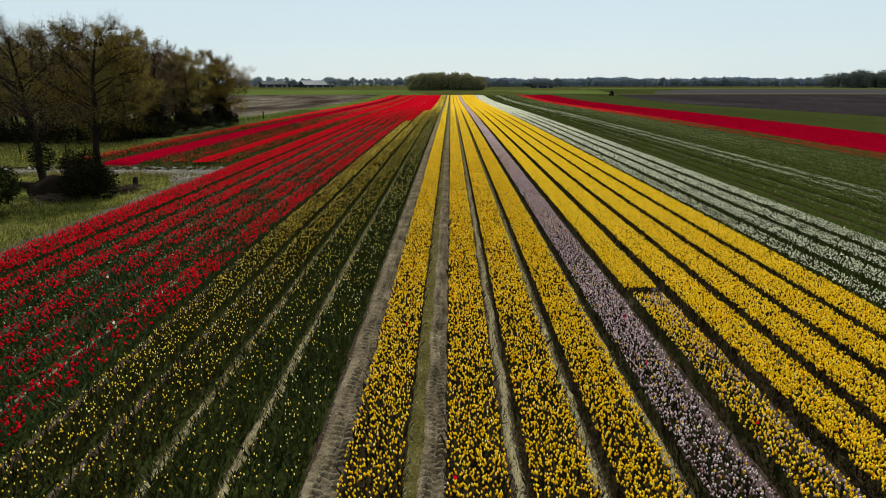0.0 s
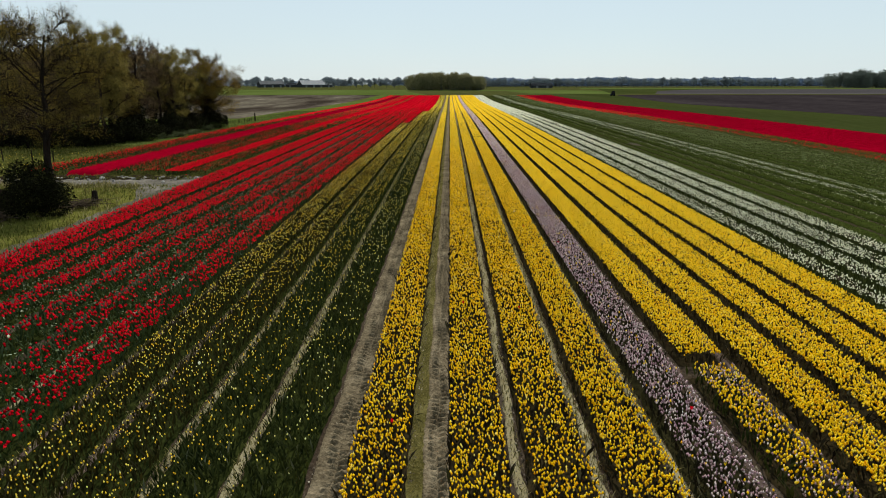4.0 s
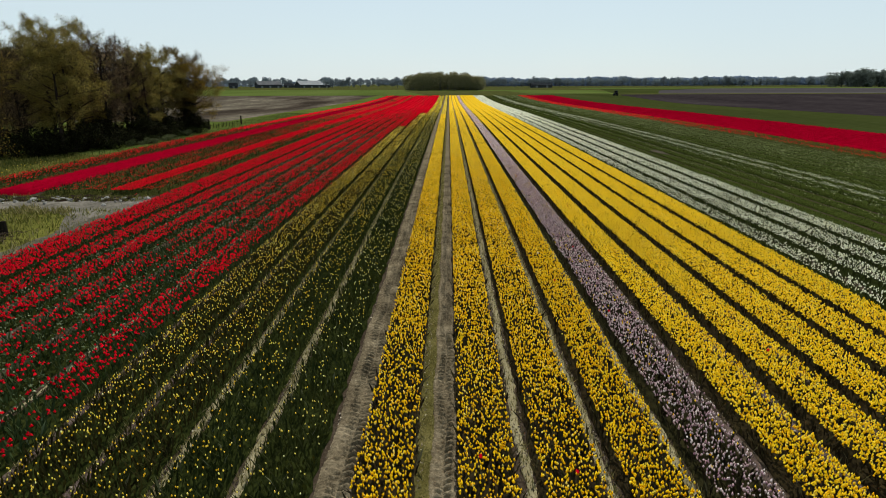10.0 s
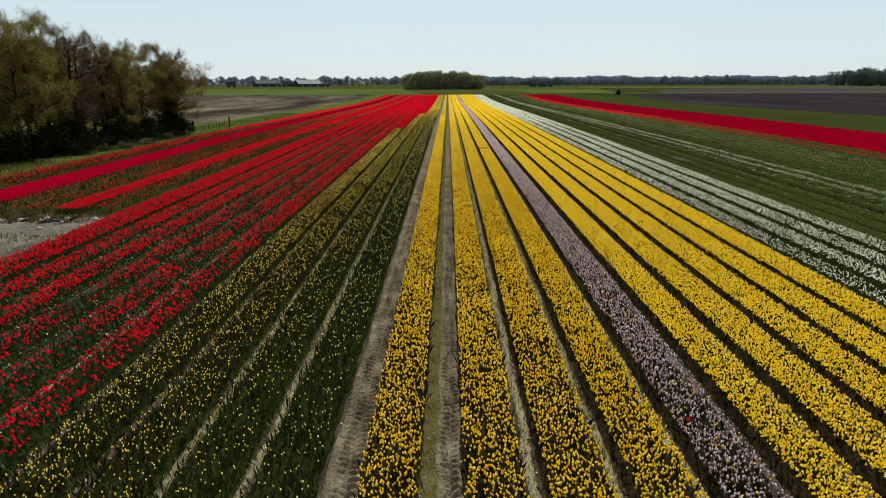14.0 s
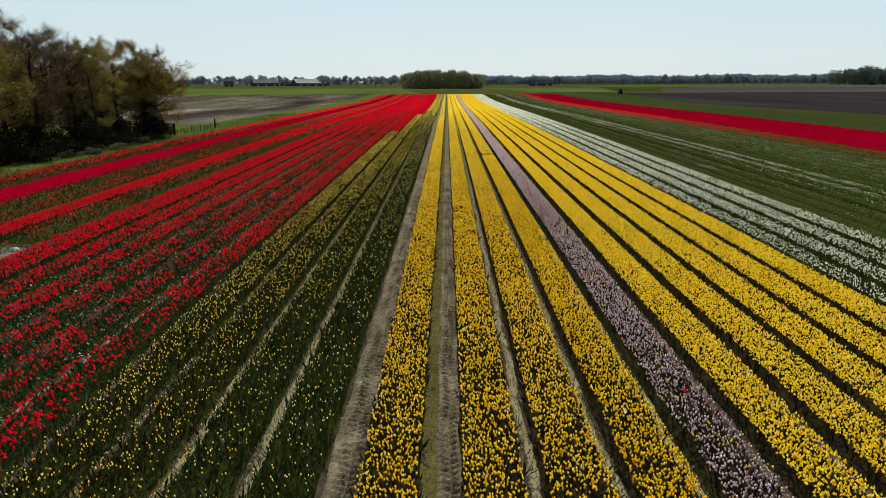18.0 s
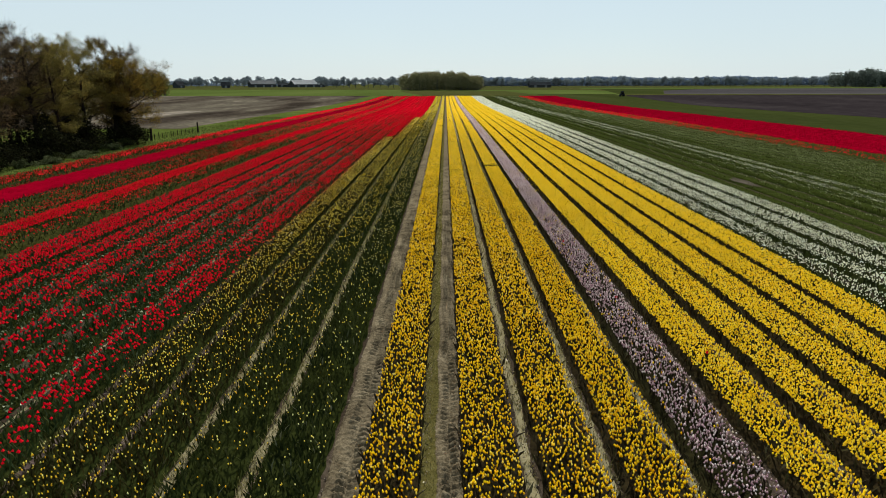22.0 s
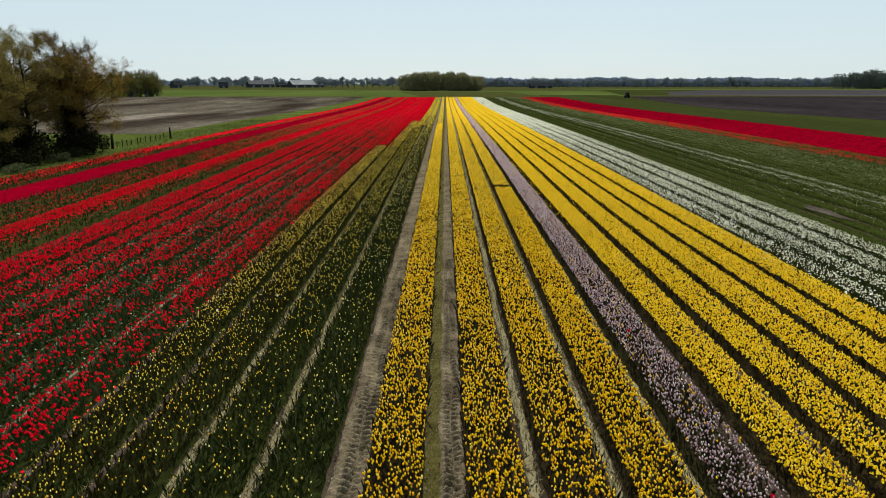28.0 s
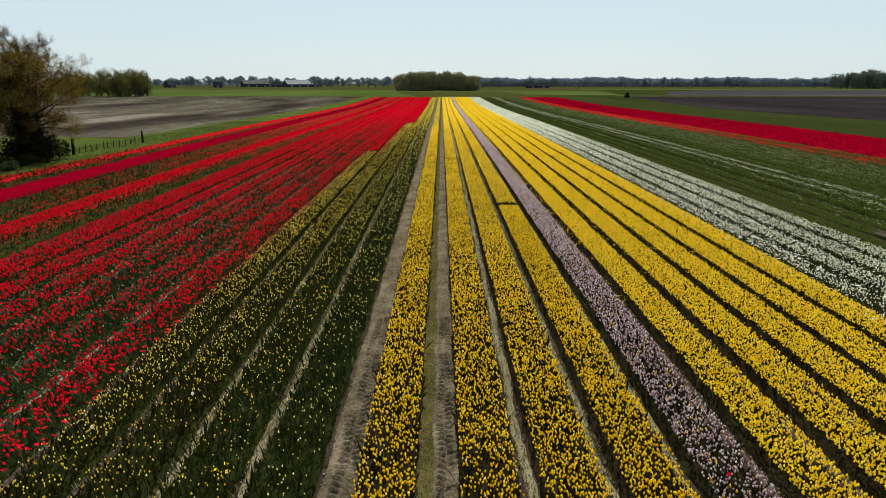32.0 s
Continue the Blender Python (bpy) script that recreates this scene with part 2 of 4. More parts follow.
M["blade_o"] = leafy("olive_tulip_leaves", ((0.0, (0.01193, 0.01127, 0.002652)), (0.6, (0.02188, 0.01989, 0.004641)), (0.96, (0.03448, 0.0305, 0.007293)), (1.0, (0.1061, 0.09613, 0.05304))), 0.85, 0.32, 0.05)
M["blade_r"] = leafy("bluish_tulip_leaves", ((0.0, (0.012, 0.022, 0.005)), (0.6, (0.026, 0.042, 0.010)), (0.97, (0.038, 0.056, 0.016)), (1.0, (0.10, 0.13, 0.07))), 0.7, 0.15, 0.1)
M["grass"] = leafy("grass_blades", ((0.0, (0.0387, 0.04816, 0.008944)), (0.6, (0.09675, 0.1023, 0.01901)), (1.0, (0.2322, 0.1987, 0.06149))), 0.8, 0.35, 0.05)
# grass toned darker green, the wood's shade being put into its colour
M["edge_green"] = leafy("shaded_edge_grass", ((0.0, (0.01725, 0.02958, 0.006163)), (0.6, (0.0419, 0.05916, 0.01233)), (1.0, (0.1109, 0.117, 0.03451))), 0.8, 0.3, 0.05)
M["verge"] = leafy("verge_grass", ((0.0, (0.08, 0.075, 0.02)), (0.6, (0.16, 0.14, 0.05)), (1.0, (0.34, 0.29, 0.15))), 0.8, 0.35, 0.05)
M["bark"] = ground_mat("bark", (0.008, 0.0065, 0.005), (0.019, 0.015, 0.012), (0.04, 0.033, 0.026), 1.0, 9.0, (1, 1, 0.3))
# bark of the far trees, paled because haze is put into its colour
M["bark_far"] = ground_mat("hazed_bark", (0.06, 0.065, 0.065), (0.09, 0.095, 0.095), (0.13, 0.135, 0.13), 1.0, 3.0)
M["twig"] = ground_mat("twigs", (0.04, 0.028, 0.02), (0.075, 0.055, 0.04), (0.11, 0.085, 0.06), 1.0, 5.0)
M["leaf_y"] = leafy("young_yellow_green_leaves", ((0.0, (0.0638, 0.05429, 0.01392)), (0.6, (0.145, 0.1199, 0.02552)), (1.0, (0.3016, 0.2431, 0.058))), 0.7, 0.55, 0.1)
M["leaf_g"] = leafy("dark_green_leaves", ((0.0, (0.010, 0.014, 0.004)), (0.6, (0.022, 0.028, 0.007)), (1.0, (0.055, 0.06, 0.016))), 0.8, 0.25, 0.05)
# darker copy of the green leaves, with the wood's deep shade painted in
M["leaf_u"] = leafy("shaded_undergrowth_leaves", ((0.0, (0.005152, 0.005796, 0.002576)), (0.7, (0.01159, 0.01224, 0.004508)), (1.0, (0.0322, 0.0322, 0.01159))), 0.9, 0.15, 0.02)
M["leaf_b"] = leafy("brown_buds", ((0.0, (0.07134, 0.04976, 0.03016)), (0.6, (0.1486, 0.1041, 0.05568)), (1.0, (0.2616, 0.1866, 0.0754))), 0.8, 0.5, 0.05)
# far leaves carry the haze of distance as a pale blue-grey base colour
M["leaf_far"] = leafy("hazed_far_leaves", ((0.0, (0.1275, 0.1542, 0.1644)), (0.6, (0.2026, 0.2402, 0.2526)), (1.0, (0.3001, 0.3326, 0.3664))), 1.0, 0.2, 0.0)
M["leaf_sh"] = leafy("grey_green_shrub_leaves", ((0.0, (0.03, 0.04, 0.014)), (0.6, (0.07, 0.085, 0.032)), (1.0, (0.16, 0.175, 0.09))), 0.8, 0.35, 0.05)
# grey-green with some distance haze painted in, for the wood at the right
M["leaf_hazy"] = leafy("hazed_wood_leaves", ((0.0, (0.075, 0.09, 0.075)), (0.6, (0.115, 0.135, 0.115)), (1.0, (0.16, 0.18, 0.15))), 1.0, 0.2, 0.0)
M["leaf_cop"] = leafy("copse_leaves", ((0.0, (0.0525, 0.0552, 0.0168)), (0.6, (0.1, 0.1008, 0.0288)), (1.0, (0.2, 0.18, 0.054))), 0.9, 0.35, 0.0)
M["leaf_mid"] = leafy("olive_copse_leaves", ((0.0, (0.0994, 0.1008, 0.04896)), (0.6, (0.1726, 0.1663, 0.08161)), (1.0, (0.2616, 0.2417, 0.1251))), 1.0, 0.3, 0.0)
# aerial haze over the horizon woods is put into this blue-grey
M["leaf_dist"] = leafy("hazed_distant_woods", ((0.0, (0.1201, 0.1595, 0.2155)), (0.6, (0.1734, 0.2245, 0.3038)), (1.0, (0.2268, 0.2824, 0.3722))), 1.0, 0.2, 0.0)
M["leaf_e"] = leafy("yellow_brown_leaves", ((0.0, (0.07749, 0.054, 0.01296)), (0.6, (0.155, 0.108, 0.01944)), (1.0, (0.2878, 0.1944, 0.0324))), 0.8, 0.55, 0.0)
M["leaf_t"] = leafy("small_brownish_leaves", ((0.0, (0.07395, 0.05655, 0.01624)), (0.6, (0.1356, 0.1018, 0.0232)), (1.0, (0.2712, 0.1979, 0.0348))), 0.8, 0.5, 0.0)
M["mould"] = ground_mat("dark_leaf_mould", (0.008, 0.006, 0.004), (0.018, 0.013, 0.009), (0.035, 0.026, 0.018), 1.0, 12.0, relief=1.0)
M["margin"] = ground_mat("dark_green_margin", (0.016, 0.022, 0.007), (0.027, 0.034, 0.009), (0.042, 0.047, 0.017), 0.03, 1.2, (1, 0.12, 1))
M["lush"] = ground_mat("lush_grass", (0.030, 0.042, 0.009), (0.058, 0.078, 0.016), (0.105, 0.125, 0.034), 0.10, 1.4)
M["olive"] = ground_mat("olive_turf", (0.028, 0.024, 0.006), (0.066, 0.058, 0.017), (0.14, 0.12, 0.045), 1.2, 13.0, relief=1.0, dist=0.04)
M["clod"] = leafy("soil_crumbs", ((0.0, (0.03, 0.023, 0.018)), (0.6, (0.09, 0.075, 0.056)), (0.93, (0.17, 0.145, 0.11)), (1.0, (0.42, 0.38, 0.30))), 1.0, 0.0, 0.0)
M["fleck"] = leafy("pale_leaf_tips", ((0.0, (0.06, 0.07, 0.022)), (0.6, (0.13, 0.145, 0.055)), (1.0, (0.30, 0.32, 0.17))), 0.7, 0.3, 0.05)
# pale colour imitates sun glinting on upturned leaves
M["glint"] = leafy("glinting_upturned_leaves", ((0.0, (0.04, 0.065, 0.018)), (0.7, (0.11, 0.145, 0.06)), (1.0, (0.36, 0.39, 0.25))), 0.6, 0.2, 0.2)
M["rubble"] = ground_mat("broken_rubble", (0.07, 0.066, 0.058), (0.22, 0.21, 0.19), (0.55, 0.53, 0.49), 0.9, 3.0)
M["barn_wall"] = ground_mat("barn_boards", (0.02, 0.024, 0.026), (0.035, 0.04, 0.042), (0.06, 0.065, 0.065), 0.2, 2.0, (4, 4, 0.3))
M["barn_door"] = ground_mat("barn_door_paint", (0.10, 0.11, 0.11), (0.16, 0.17, 0.17), (0.22, 0.23, 0.23), 0.3, 2.0)
M["roof_dark"] = ground_mat("dark_roof_sheets", (0.03, 0.034, 0.04), (0.05, 0.055, 0.06), (0.08, 0.085, 0.09), 0.1, 1.0)
M["roof_grey"] = ground_mat("grey_roof_sheets", (0.12, 0.125, 0.13), (0.19, 0.195, 0.20), (0.26, 0.265, 0.27), 0.1, 1.0)
M["roof_pale"] = ground_mat("pale_roof_sheets", (0.30, 0.31, 0.32), (0.42, 0.43, 0.44), (0.52, 0.53, 0.53), 0.1, 1.0)
M["tyre"] = ground_mat("tyre_rubber", (0.012, 0.012, 0.012), (0.02, 0.02, 0.02), (0.035, 0.033, 0.03), 0.8, 6.0)
M["tractor_paint"] = ground_mat("tractor_paint", (0.015, 0.025, 0.05), (0.025, 0.04, 0.08), (0.05, 0.06, 0.09), 0.8, 5.0, relief=0.05)
M["glass"] = material("tinted_glass", 0.05, 0.5)[0]
M["glass"].node_tree.nodes["Principled BSDF"].inputs["Base Color"].default_value = (0.02, 0.025, 0.03, 1)
M["glass"].node_tree.nodes["Principled BSDF"].inputs["Transmission Weight"].default_value = 0.6
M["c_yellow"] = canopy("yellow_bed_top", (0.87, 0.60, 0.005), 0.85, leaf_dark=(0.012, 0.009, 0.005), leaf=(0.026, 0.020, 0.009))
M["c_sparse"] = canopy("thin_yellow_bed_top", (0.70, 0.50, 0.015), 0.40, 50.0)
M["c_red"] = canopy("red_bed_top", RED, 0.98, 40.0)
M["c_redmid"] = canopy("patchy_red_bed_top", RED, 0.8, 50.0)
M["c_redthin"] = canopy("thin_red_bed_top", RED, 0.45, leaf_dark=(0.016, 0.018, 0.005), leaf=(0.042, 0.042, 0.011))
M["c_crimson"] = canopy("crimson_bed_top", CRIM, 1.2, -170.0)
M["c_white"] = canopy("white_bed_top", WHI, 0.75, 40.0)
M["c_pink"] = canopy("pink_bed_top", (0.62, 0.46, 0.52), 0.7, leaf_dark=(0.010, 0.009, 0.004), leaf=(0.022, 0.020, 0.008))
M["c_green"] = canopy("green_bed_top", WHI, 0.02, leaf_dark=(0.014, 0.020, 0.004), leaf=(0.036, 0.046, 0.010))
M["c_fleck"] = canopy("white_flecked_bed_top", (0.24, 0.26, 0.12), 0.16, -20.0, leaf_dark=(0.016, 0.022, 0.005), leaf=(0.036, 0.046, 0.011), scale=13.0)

# ---------------------------------------------------------------- mesh helpers


def raw(name, verts, faces, mat, parent=None, smooth=False, label="", kind=""):
    """One mesh object from arrays of points and of equal-sided faces."""
    verts, faces = np.asarray(verts, np.float32), np.asarray(faces, np.int32)
    me = bpy.data.meshes.new(name)
    k = faces.shape[1]
    me.vertices.add(len(verts))
    me.vertices.foreach_set("co", verts.ravel())
    me.loops.add(faces.size)
    me.loops.foreach_set("vertex_index", faces.ravel())
    me.polygons.add(len(faces))
    me.polygons.foreach_set("loop_start", np.arange(0, faces.size, k, dtype=np.int32))
    if smooth:
        me.polygons.foreach_set("use_smooth", np.ones(len(faces), bool))
    me.update(calc_edges=True)
    me.materials.append(mat)
    ob = new(name, me)
    ob.parent = parent
    return tagged(ob, label=label, kind=kind)


def part(name, bm, mat, parent=None, label="", smooth=False):
    me = bpy.data.meshes.new(name)
    for f in bm.faces:
        f.smooth = smooth
    bm.to_mesh(me)
    bm.free()
    me.materials.append(mat)
    ob = new(name, me)
    ob.parent = parent
    return tagged(ob, label=label)


def empty(name, at=(0, 0, 0), **tags):
    ob = new(name)
    ob.location = at
    ob.empty_display_size = 0.2
    return tagged(ob, **tags)


def sheet(xs, ys, height):
    """Grid of quads over the given lines; height(X, Y) gives z."""
    X, Y = np.meshgrid(xs, ys)
    v = np.stack([X, Y, height(X, Y)], -1).reshape(-1, 3)
    nx = len(xs)
    i = (np.arange(len(ys) - 1)[:, None] * nx + np.arange(nx - 1)).ravel()
    return v, np.stack([i, i + 1, i + nx + 1, i + nx], 1)


def scatter(points, size, template, tfaces, tilt=0.25, stretch=0.15):
    """Copies of a small template at the points, each turned, leaned and sized at random, joined."""
    n = len(points)
    a, lean, to = rng.uniform(0, 6.283, n), np.abs(rng.normal(0, tilt, n)), rng.uniform(0, 6.283, n)
    s = size * (1 + rng.uniform(-stretch, stretch, n))
    T = template[None] * s[:, None, None]
    x = T[..., 0] * np.cos(a)[:, None] - T[..., 1] * np.sin(a)[:, None]
    y = T[..., 0] * np.sin(a)[:, None] + T[..., 1] * np.cos(a)[:, None]
    z = T[..., 2] * np.cos(lean)[:, None] - x * np.sin(lean)[:, None]
    x = x + T[..., 2] * (np.sin(lean) * np.cos(to))[:, None]
    y = y + T[..., 2] * (np.sin(lean) * np.sin(to))[:, None]
    v = np.stack([x, y, z], -1) + points[:, None]
    f = tfaces[None] + (np.arange(n) * len(template))[:, None, None]
    return v.reshape(-1, 3), f.reshape(-1, tfaces.shape[1])


def tumbled(points, size, template, tfaces, stretch=0.4):
    """Copies of a small template at the points, turned every way at random, joined."""
    n = len(points)
    q = rng.normal(0, 1, (n, 4))
    q /= np.linalg.norm(q, axis=1)[:, None]
    w, x, y, z = q.T
    R = np.stack([1 - 2 * (y * y + z * z), 2 * (x * y - z * w), 2 * (x * z + y * w), 2 * (x * y + z * w), 1 - 2 * (x * x + z * z), 2 * (y * z - x * w), 2 * (x * z - y * w), 2 * (y * z + x * w), 1 - 2 * (x * x + y * y)], 1).reshape(n, 3, 3)
    T = template[None] * (size * (1 + rng.uniform(-stretch, stretch, n)))[:, None, None]
    v = np.einsum("nij,nkj->nki", R, T) + points[:, None]
    f = tfaces[None] + (np.arange(n) * len(template))[:, None, None]
    return v.reshape(-1, 3), f.reshape(-1, tfaces.shape[1])


def bud(sides=3):
    v = [(0, 0, -0.5), (0, 0, 0.55)] + [(0.35 * math.cos(6.2832 * k / sides), 0.35 * math.sin(6.2832 * k / sides), -0.04) for k in range(sides)]
    f = [t for k in range(sides) for t in ((0, 2 + (k + 1) % sides, 2 + k), (1, 2 + k, 2 + (k + 1) % sides))]
    return np.array(v), np.array(f)


BUD = bud(3)
TIP = (np.array([(0, 0, 0.55)] + [(0.44 * math.cos(2.0944 * k), 0.44 * math.sin(2.0944 * k), -0.4) for k in range(3)]), np.array([(0, 1, 2), (0, 2, 3), (0, 3, 1)]))
# a strap leaf that leans out and droops at the tip; and a plain blade of grass
BLADE = (np.array([(0, 0, 0), (0.16, 0.085, 0.54), (0.16, -0.085, 0.54), (0.46, 0, 0.97)]), np.array([(0, 2, 1), (1, 2, 3)]))
STRAW = (np.array([(0, 0.11, 0), (0, -0.11, 0), (0.45, 0, 1.0)]), np.array([(0, 1, 2)]))


def clumpy(n, x0, x1, y0, y1, clump):
    """Random places over a strip, thinned in soft patches."""
    x, y = rng.uniform(x0, x1, n), rng.uniform(y0, y1, n)
    p = rng.uniform(0, 6.28, 6)
    w = np.sin(x * 2.1 + p[0] + y * 0.7) + np.sin(y * 1.3 + p[1]) + np.sin(y * 2.9 - x * 3.0 + p[2]) + 0.8 * np.sin(y * 0.37 + p[3])
    keep = rng.uniform(0, 1, n) < 1 - clump * (0.5 - w / 7.0)
    return x[keep], y[keep]


KNOT_Y = (-60, 10, 30, 60, 100, 136, 160, 185, 228, 286, 330, 370, 393, 430, 700)
KNOT_Z = (0.0, 0.0, 0.10, 0.17, 0.18, 0.10, -0.02, -0.15, -0.48, -0.70, -0.50, -0.10, 0.06, 0.0, 0.0)


def rise(y):
    """Height of the ground: a slight swell along the field, then a shallow hollow before its far end."""
    return np.interp(y, KNOT_Y, KNOT_Z)


def draped(v):
    """Points laid on the ground's gentle swell."""
    v = np.array(v, float)
    v[:, 2] += rise(v[:, 1])
    return v


def thinning(x, y, full):
    """Share of the planting that is built one by one: all of it up to the line 'full', less and less beyond, and less at the field's start."""
    far = np.interp(y, (full, full + 40, full + 90, full + 290), (1.0, 0.40, 0.12, 0.025))
    return np.where(y < np.maximum(8.5, np.abs(x) * 1.25 - 2), 0.12, far)


def planted(x0, x1, y0, y1, dens, clump, full):
    """Places over a bed and how much larger the clumps that stand for them are."""
    n = int(dens * (x1 - x0) * (y1 - y0) * (1 + clump * 0.5))
    x, y = clumpy(n, x0, x1, y0, y1, clump)
    t = thinning(x, y, full)
    keep = rng.uniform(0, 1, len(x)) < t
    return x[keep], y[keep], t[keep] ** -0.46


def tulip_bed(x0, x1, y0, y1, blooms, top, label, full=95.0, tall=0.42, leaves=45, finest=True, low=0.07, leaf_mat="blade"):
    """One planted bed. blooms: (material, blossoms to the square metre, height of a bloom, clumping)."""
    ox, oy, wide = (x0 + x1) / 2, y0, x1 - x0
    bed = empty("tulip_bed", (ox, oy, 0), label=label, category="flower bed", group="tulip beds")

    def put(name, v, f, mat, smooth=False):
        return raw(name, draped(v) - np.array([ox, oy, 0]), f, mat, bed, smooth, kind="stuff")

    ys = np.concatenate([np.arange(y0, min(y1, 90), 0.35), np.arange(max(y0, 90), min(y1, 170), 0.8), np.arange(max(y0, 170), y1, 2.0), [y1]])
    u = np.array([-0.5, -0.45, -0.3, -0.1, 0.1, 0.3, 0.45, 0.5])
    prof = np.array([0.02, 0.8, 1, 1, 1, 1, 0.8, 0.02])
    v, f = sheet(ox + u * wide, ys, lambda X, Y: 0 * X)
    v[:, 2] = np.interp(v[:, 1], (full, full + 110), (low, tall * 0.86)) * np.tile(prof, len(ys)) * (1 + rng.uniform(-0.25, 0.25, len(v)))
    v[:, 0] += rng.uniform(-0.05, 0.05, len(v))
    v[:8, 2] = v[-8:, 2] = -0.01
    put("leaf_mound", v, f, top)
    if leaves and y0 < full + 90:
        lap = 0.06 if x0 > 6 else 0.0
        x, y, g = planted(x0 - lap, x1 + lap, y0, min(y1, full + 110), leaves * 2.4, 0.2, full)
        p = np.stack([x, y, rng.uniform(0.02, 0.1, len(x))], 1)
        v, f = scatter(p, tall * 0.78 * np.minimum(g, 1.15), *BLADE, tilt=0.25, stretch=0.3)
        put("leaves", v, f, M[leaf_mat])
    for mat, dens, size, clump in blooms:
        x, y, g = planted(x0 + 0.03, x1 - 0.03, y0, y1, dens, clump, full)
        p = np.stack([x, y, tall + rng.normal(0, 0.03, len(x))], 1)
        wide_open = np.array([1.3, 1.3, 0.85]) if mat == "red" else np.ones(3)
        near = y + rng.normal(0, 9, len(y)) < (76 if finest else 22)
        for here, shape, fit in ((near, BUD, 1.0), (~near, TIP, {"yellow": 0.76, "gold": 0.76, "red": 0.8}.get(mat, 0.9))):
            if here.any():
                put("blossoms", *scatter(p[here], size * fit * g[here], shape[0] * wide_open, shape[1], tilt=0.16), M[mat], True)
    return bed


# ---------------------------------------------------------------- ground and fields
END = 395.0


def flat(name, corners, z, mat, label, category):
    """A field of the given outline, cut across so that it follows the ground."""
    bm = bmesh.new()
    bm.faces.new([bm.verts.new((x, y, z)) for x, y in corners])
    for y in KNOT_Y:
        bmesh.ops.bisect_plane(bm, geom=bm.verts[:] + bm.edges[:] + bm.faces[:], plane_co=(0, y, 0), plane_no=(0, 1, 0))
    for v in bm.verts:
        v.co.z += rise(v.co.y)
    return tagged(part(name, bm, mat), label=label, category=category, kind="structure")


_l = np.array([-4600, -2500, -1200, -600, -300, -150, -90, -60, -40, -20, 0, 20, 60, 120, 250, 600, 1200, 2500, 4600.0])
v, f = sheet(_l, np.unique(np.concatenate([_l[:-1], KNOT_Y, [4000, 4700]])), lambda X, Y: rise(Y) - 0.10)
tagged(raw("ground", v, f, M["turf"]), label="flat green grassland reaching to the horizon", category="ground", kind="structure")
flat("field_soil", [(-20.2, -9), (61.2, -9), (61.2, END + 2), (-38, END + 2), (-36.6, 56.4), (-20.2, 56.2)], -0.012, M["soil"], "bare brown soil of the bulb field", "soil")
flat("meadow", [(-19.6, -9), (-20.3, 56.3), (-36.7, 56.5), (-38.5, 82), (-260, 82), (-260, -9)], -0.085, M["meadow"], "sunlit rough meadow and verge beside the bulb field", "grass")
flat("grass_margin", [(-38.2, 81.8), (-36.8, 150), (-36.4, END), (-36, 428), (-46, 428), (-47.5, 146), (-260, 146), (-260, 81.8)], -0.055, M["lush"], "bright green grass margin beside the red beds", "grass")
flat("harrowed_field", [(-47, 146), (-45, 428), (-700, 428), (-700, 146)], -0.03, M["plough_l"], "grey brown harrowed field with pale dry streaks", "field")
flat("ploughed_field", [(102, -40), (100, 150), (97, 220), (94, 270), (104, 400), (112, 436), (1500, 448), (1500, -40)], -0.03, M["plough_r"], "dark brown ploughed field", "field")
flat("grass_balk", [(112, 436.5), (1500, 448.5), (1500, 470), (260, 462), (118, 474)], -0.025, M["turf"], "thin strip of rough grass between two fields", "grass")
flat("bare_field", [(150, 474.5), (260, 462.5), (1500, 470.5), (1500, 829), (330, 829), (205, 640)], -0.03, M["plough_p"], "haze-tinted grey violet bare field with paler dry bands", "field")
flat("young_crop", [(118, 474.5), (149.6, 474.5), (204.6, 640), (329.6, 829), (190, 829)], -0.03, M["margin"], "dull green field of young crop", "field")
flat("green_field", [(-900, 432), (150, 432), (150, 690), (-900, 1000)], -0.045, M["crop"], "bright green field of young corn", "field")
flat("headland", [(-14, END + 30), (60, END + 30), (55, 650), (-45, 650)], -0.02, M["turf"], "dark green strip of rough land before the copse", "field")
flat("green_margin", [(57, -30), (101.8, -40), (99.8, 150), (96.8, 220), (93.8, 270), (103.8, 400), (116, 480), (62, 480), (57, 398)], -0.037, M["margin"], "dark green grass field beside the crimson beds", "field")
flat("far_field", [(170, 830), (1800, 830), (1900, 960), (190, 960)], -0.03, M["crop"], "distant green field strip", "field")
_xs, _u = np.arange(-50, -19.5, 0.5), np.linspace(0, 1, 13)
_near = 52.2 + 0.5 * np.sin(_xs * 0.7) - np.interp(_xs, (-27, -23, -20.5, -19.5), (0, 2.2, 6.5, 7.5))
_v = np.array([(x, n + (56.35 - n) * u, -0.045 + 0.02 * math.sin(x * 3 + u * 9) + (0.05 * math.sin(x * 5.1) * math.sin(u * 31) if u > 0.6 else 0)) for u in _u for x, n in zip(_xs, _near)])
_i = (np.arange(12)[:, None] * len(_xs) + np.arange(len(_xs) - 1)).ravel()
tagged(raw("farm_track", draped(_v), np.stack([_i, _i + 1, _i + len(_xs) + 1, _i + len(_xs)], 1), M["sand"], smooth=True), label="pale sandy farm track with loose rubble", category="track", kind="structure")

# ---------------------------------------------------------------- tulip beds
DENSE = "bed of dense yellow tulips in full bloom"
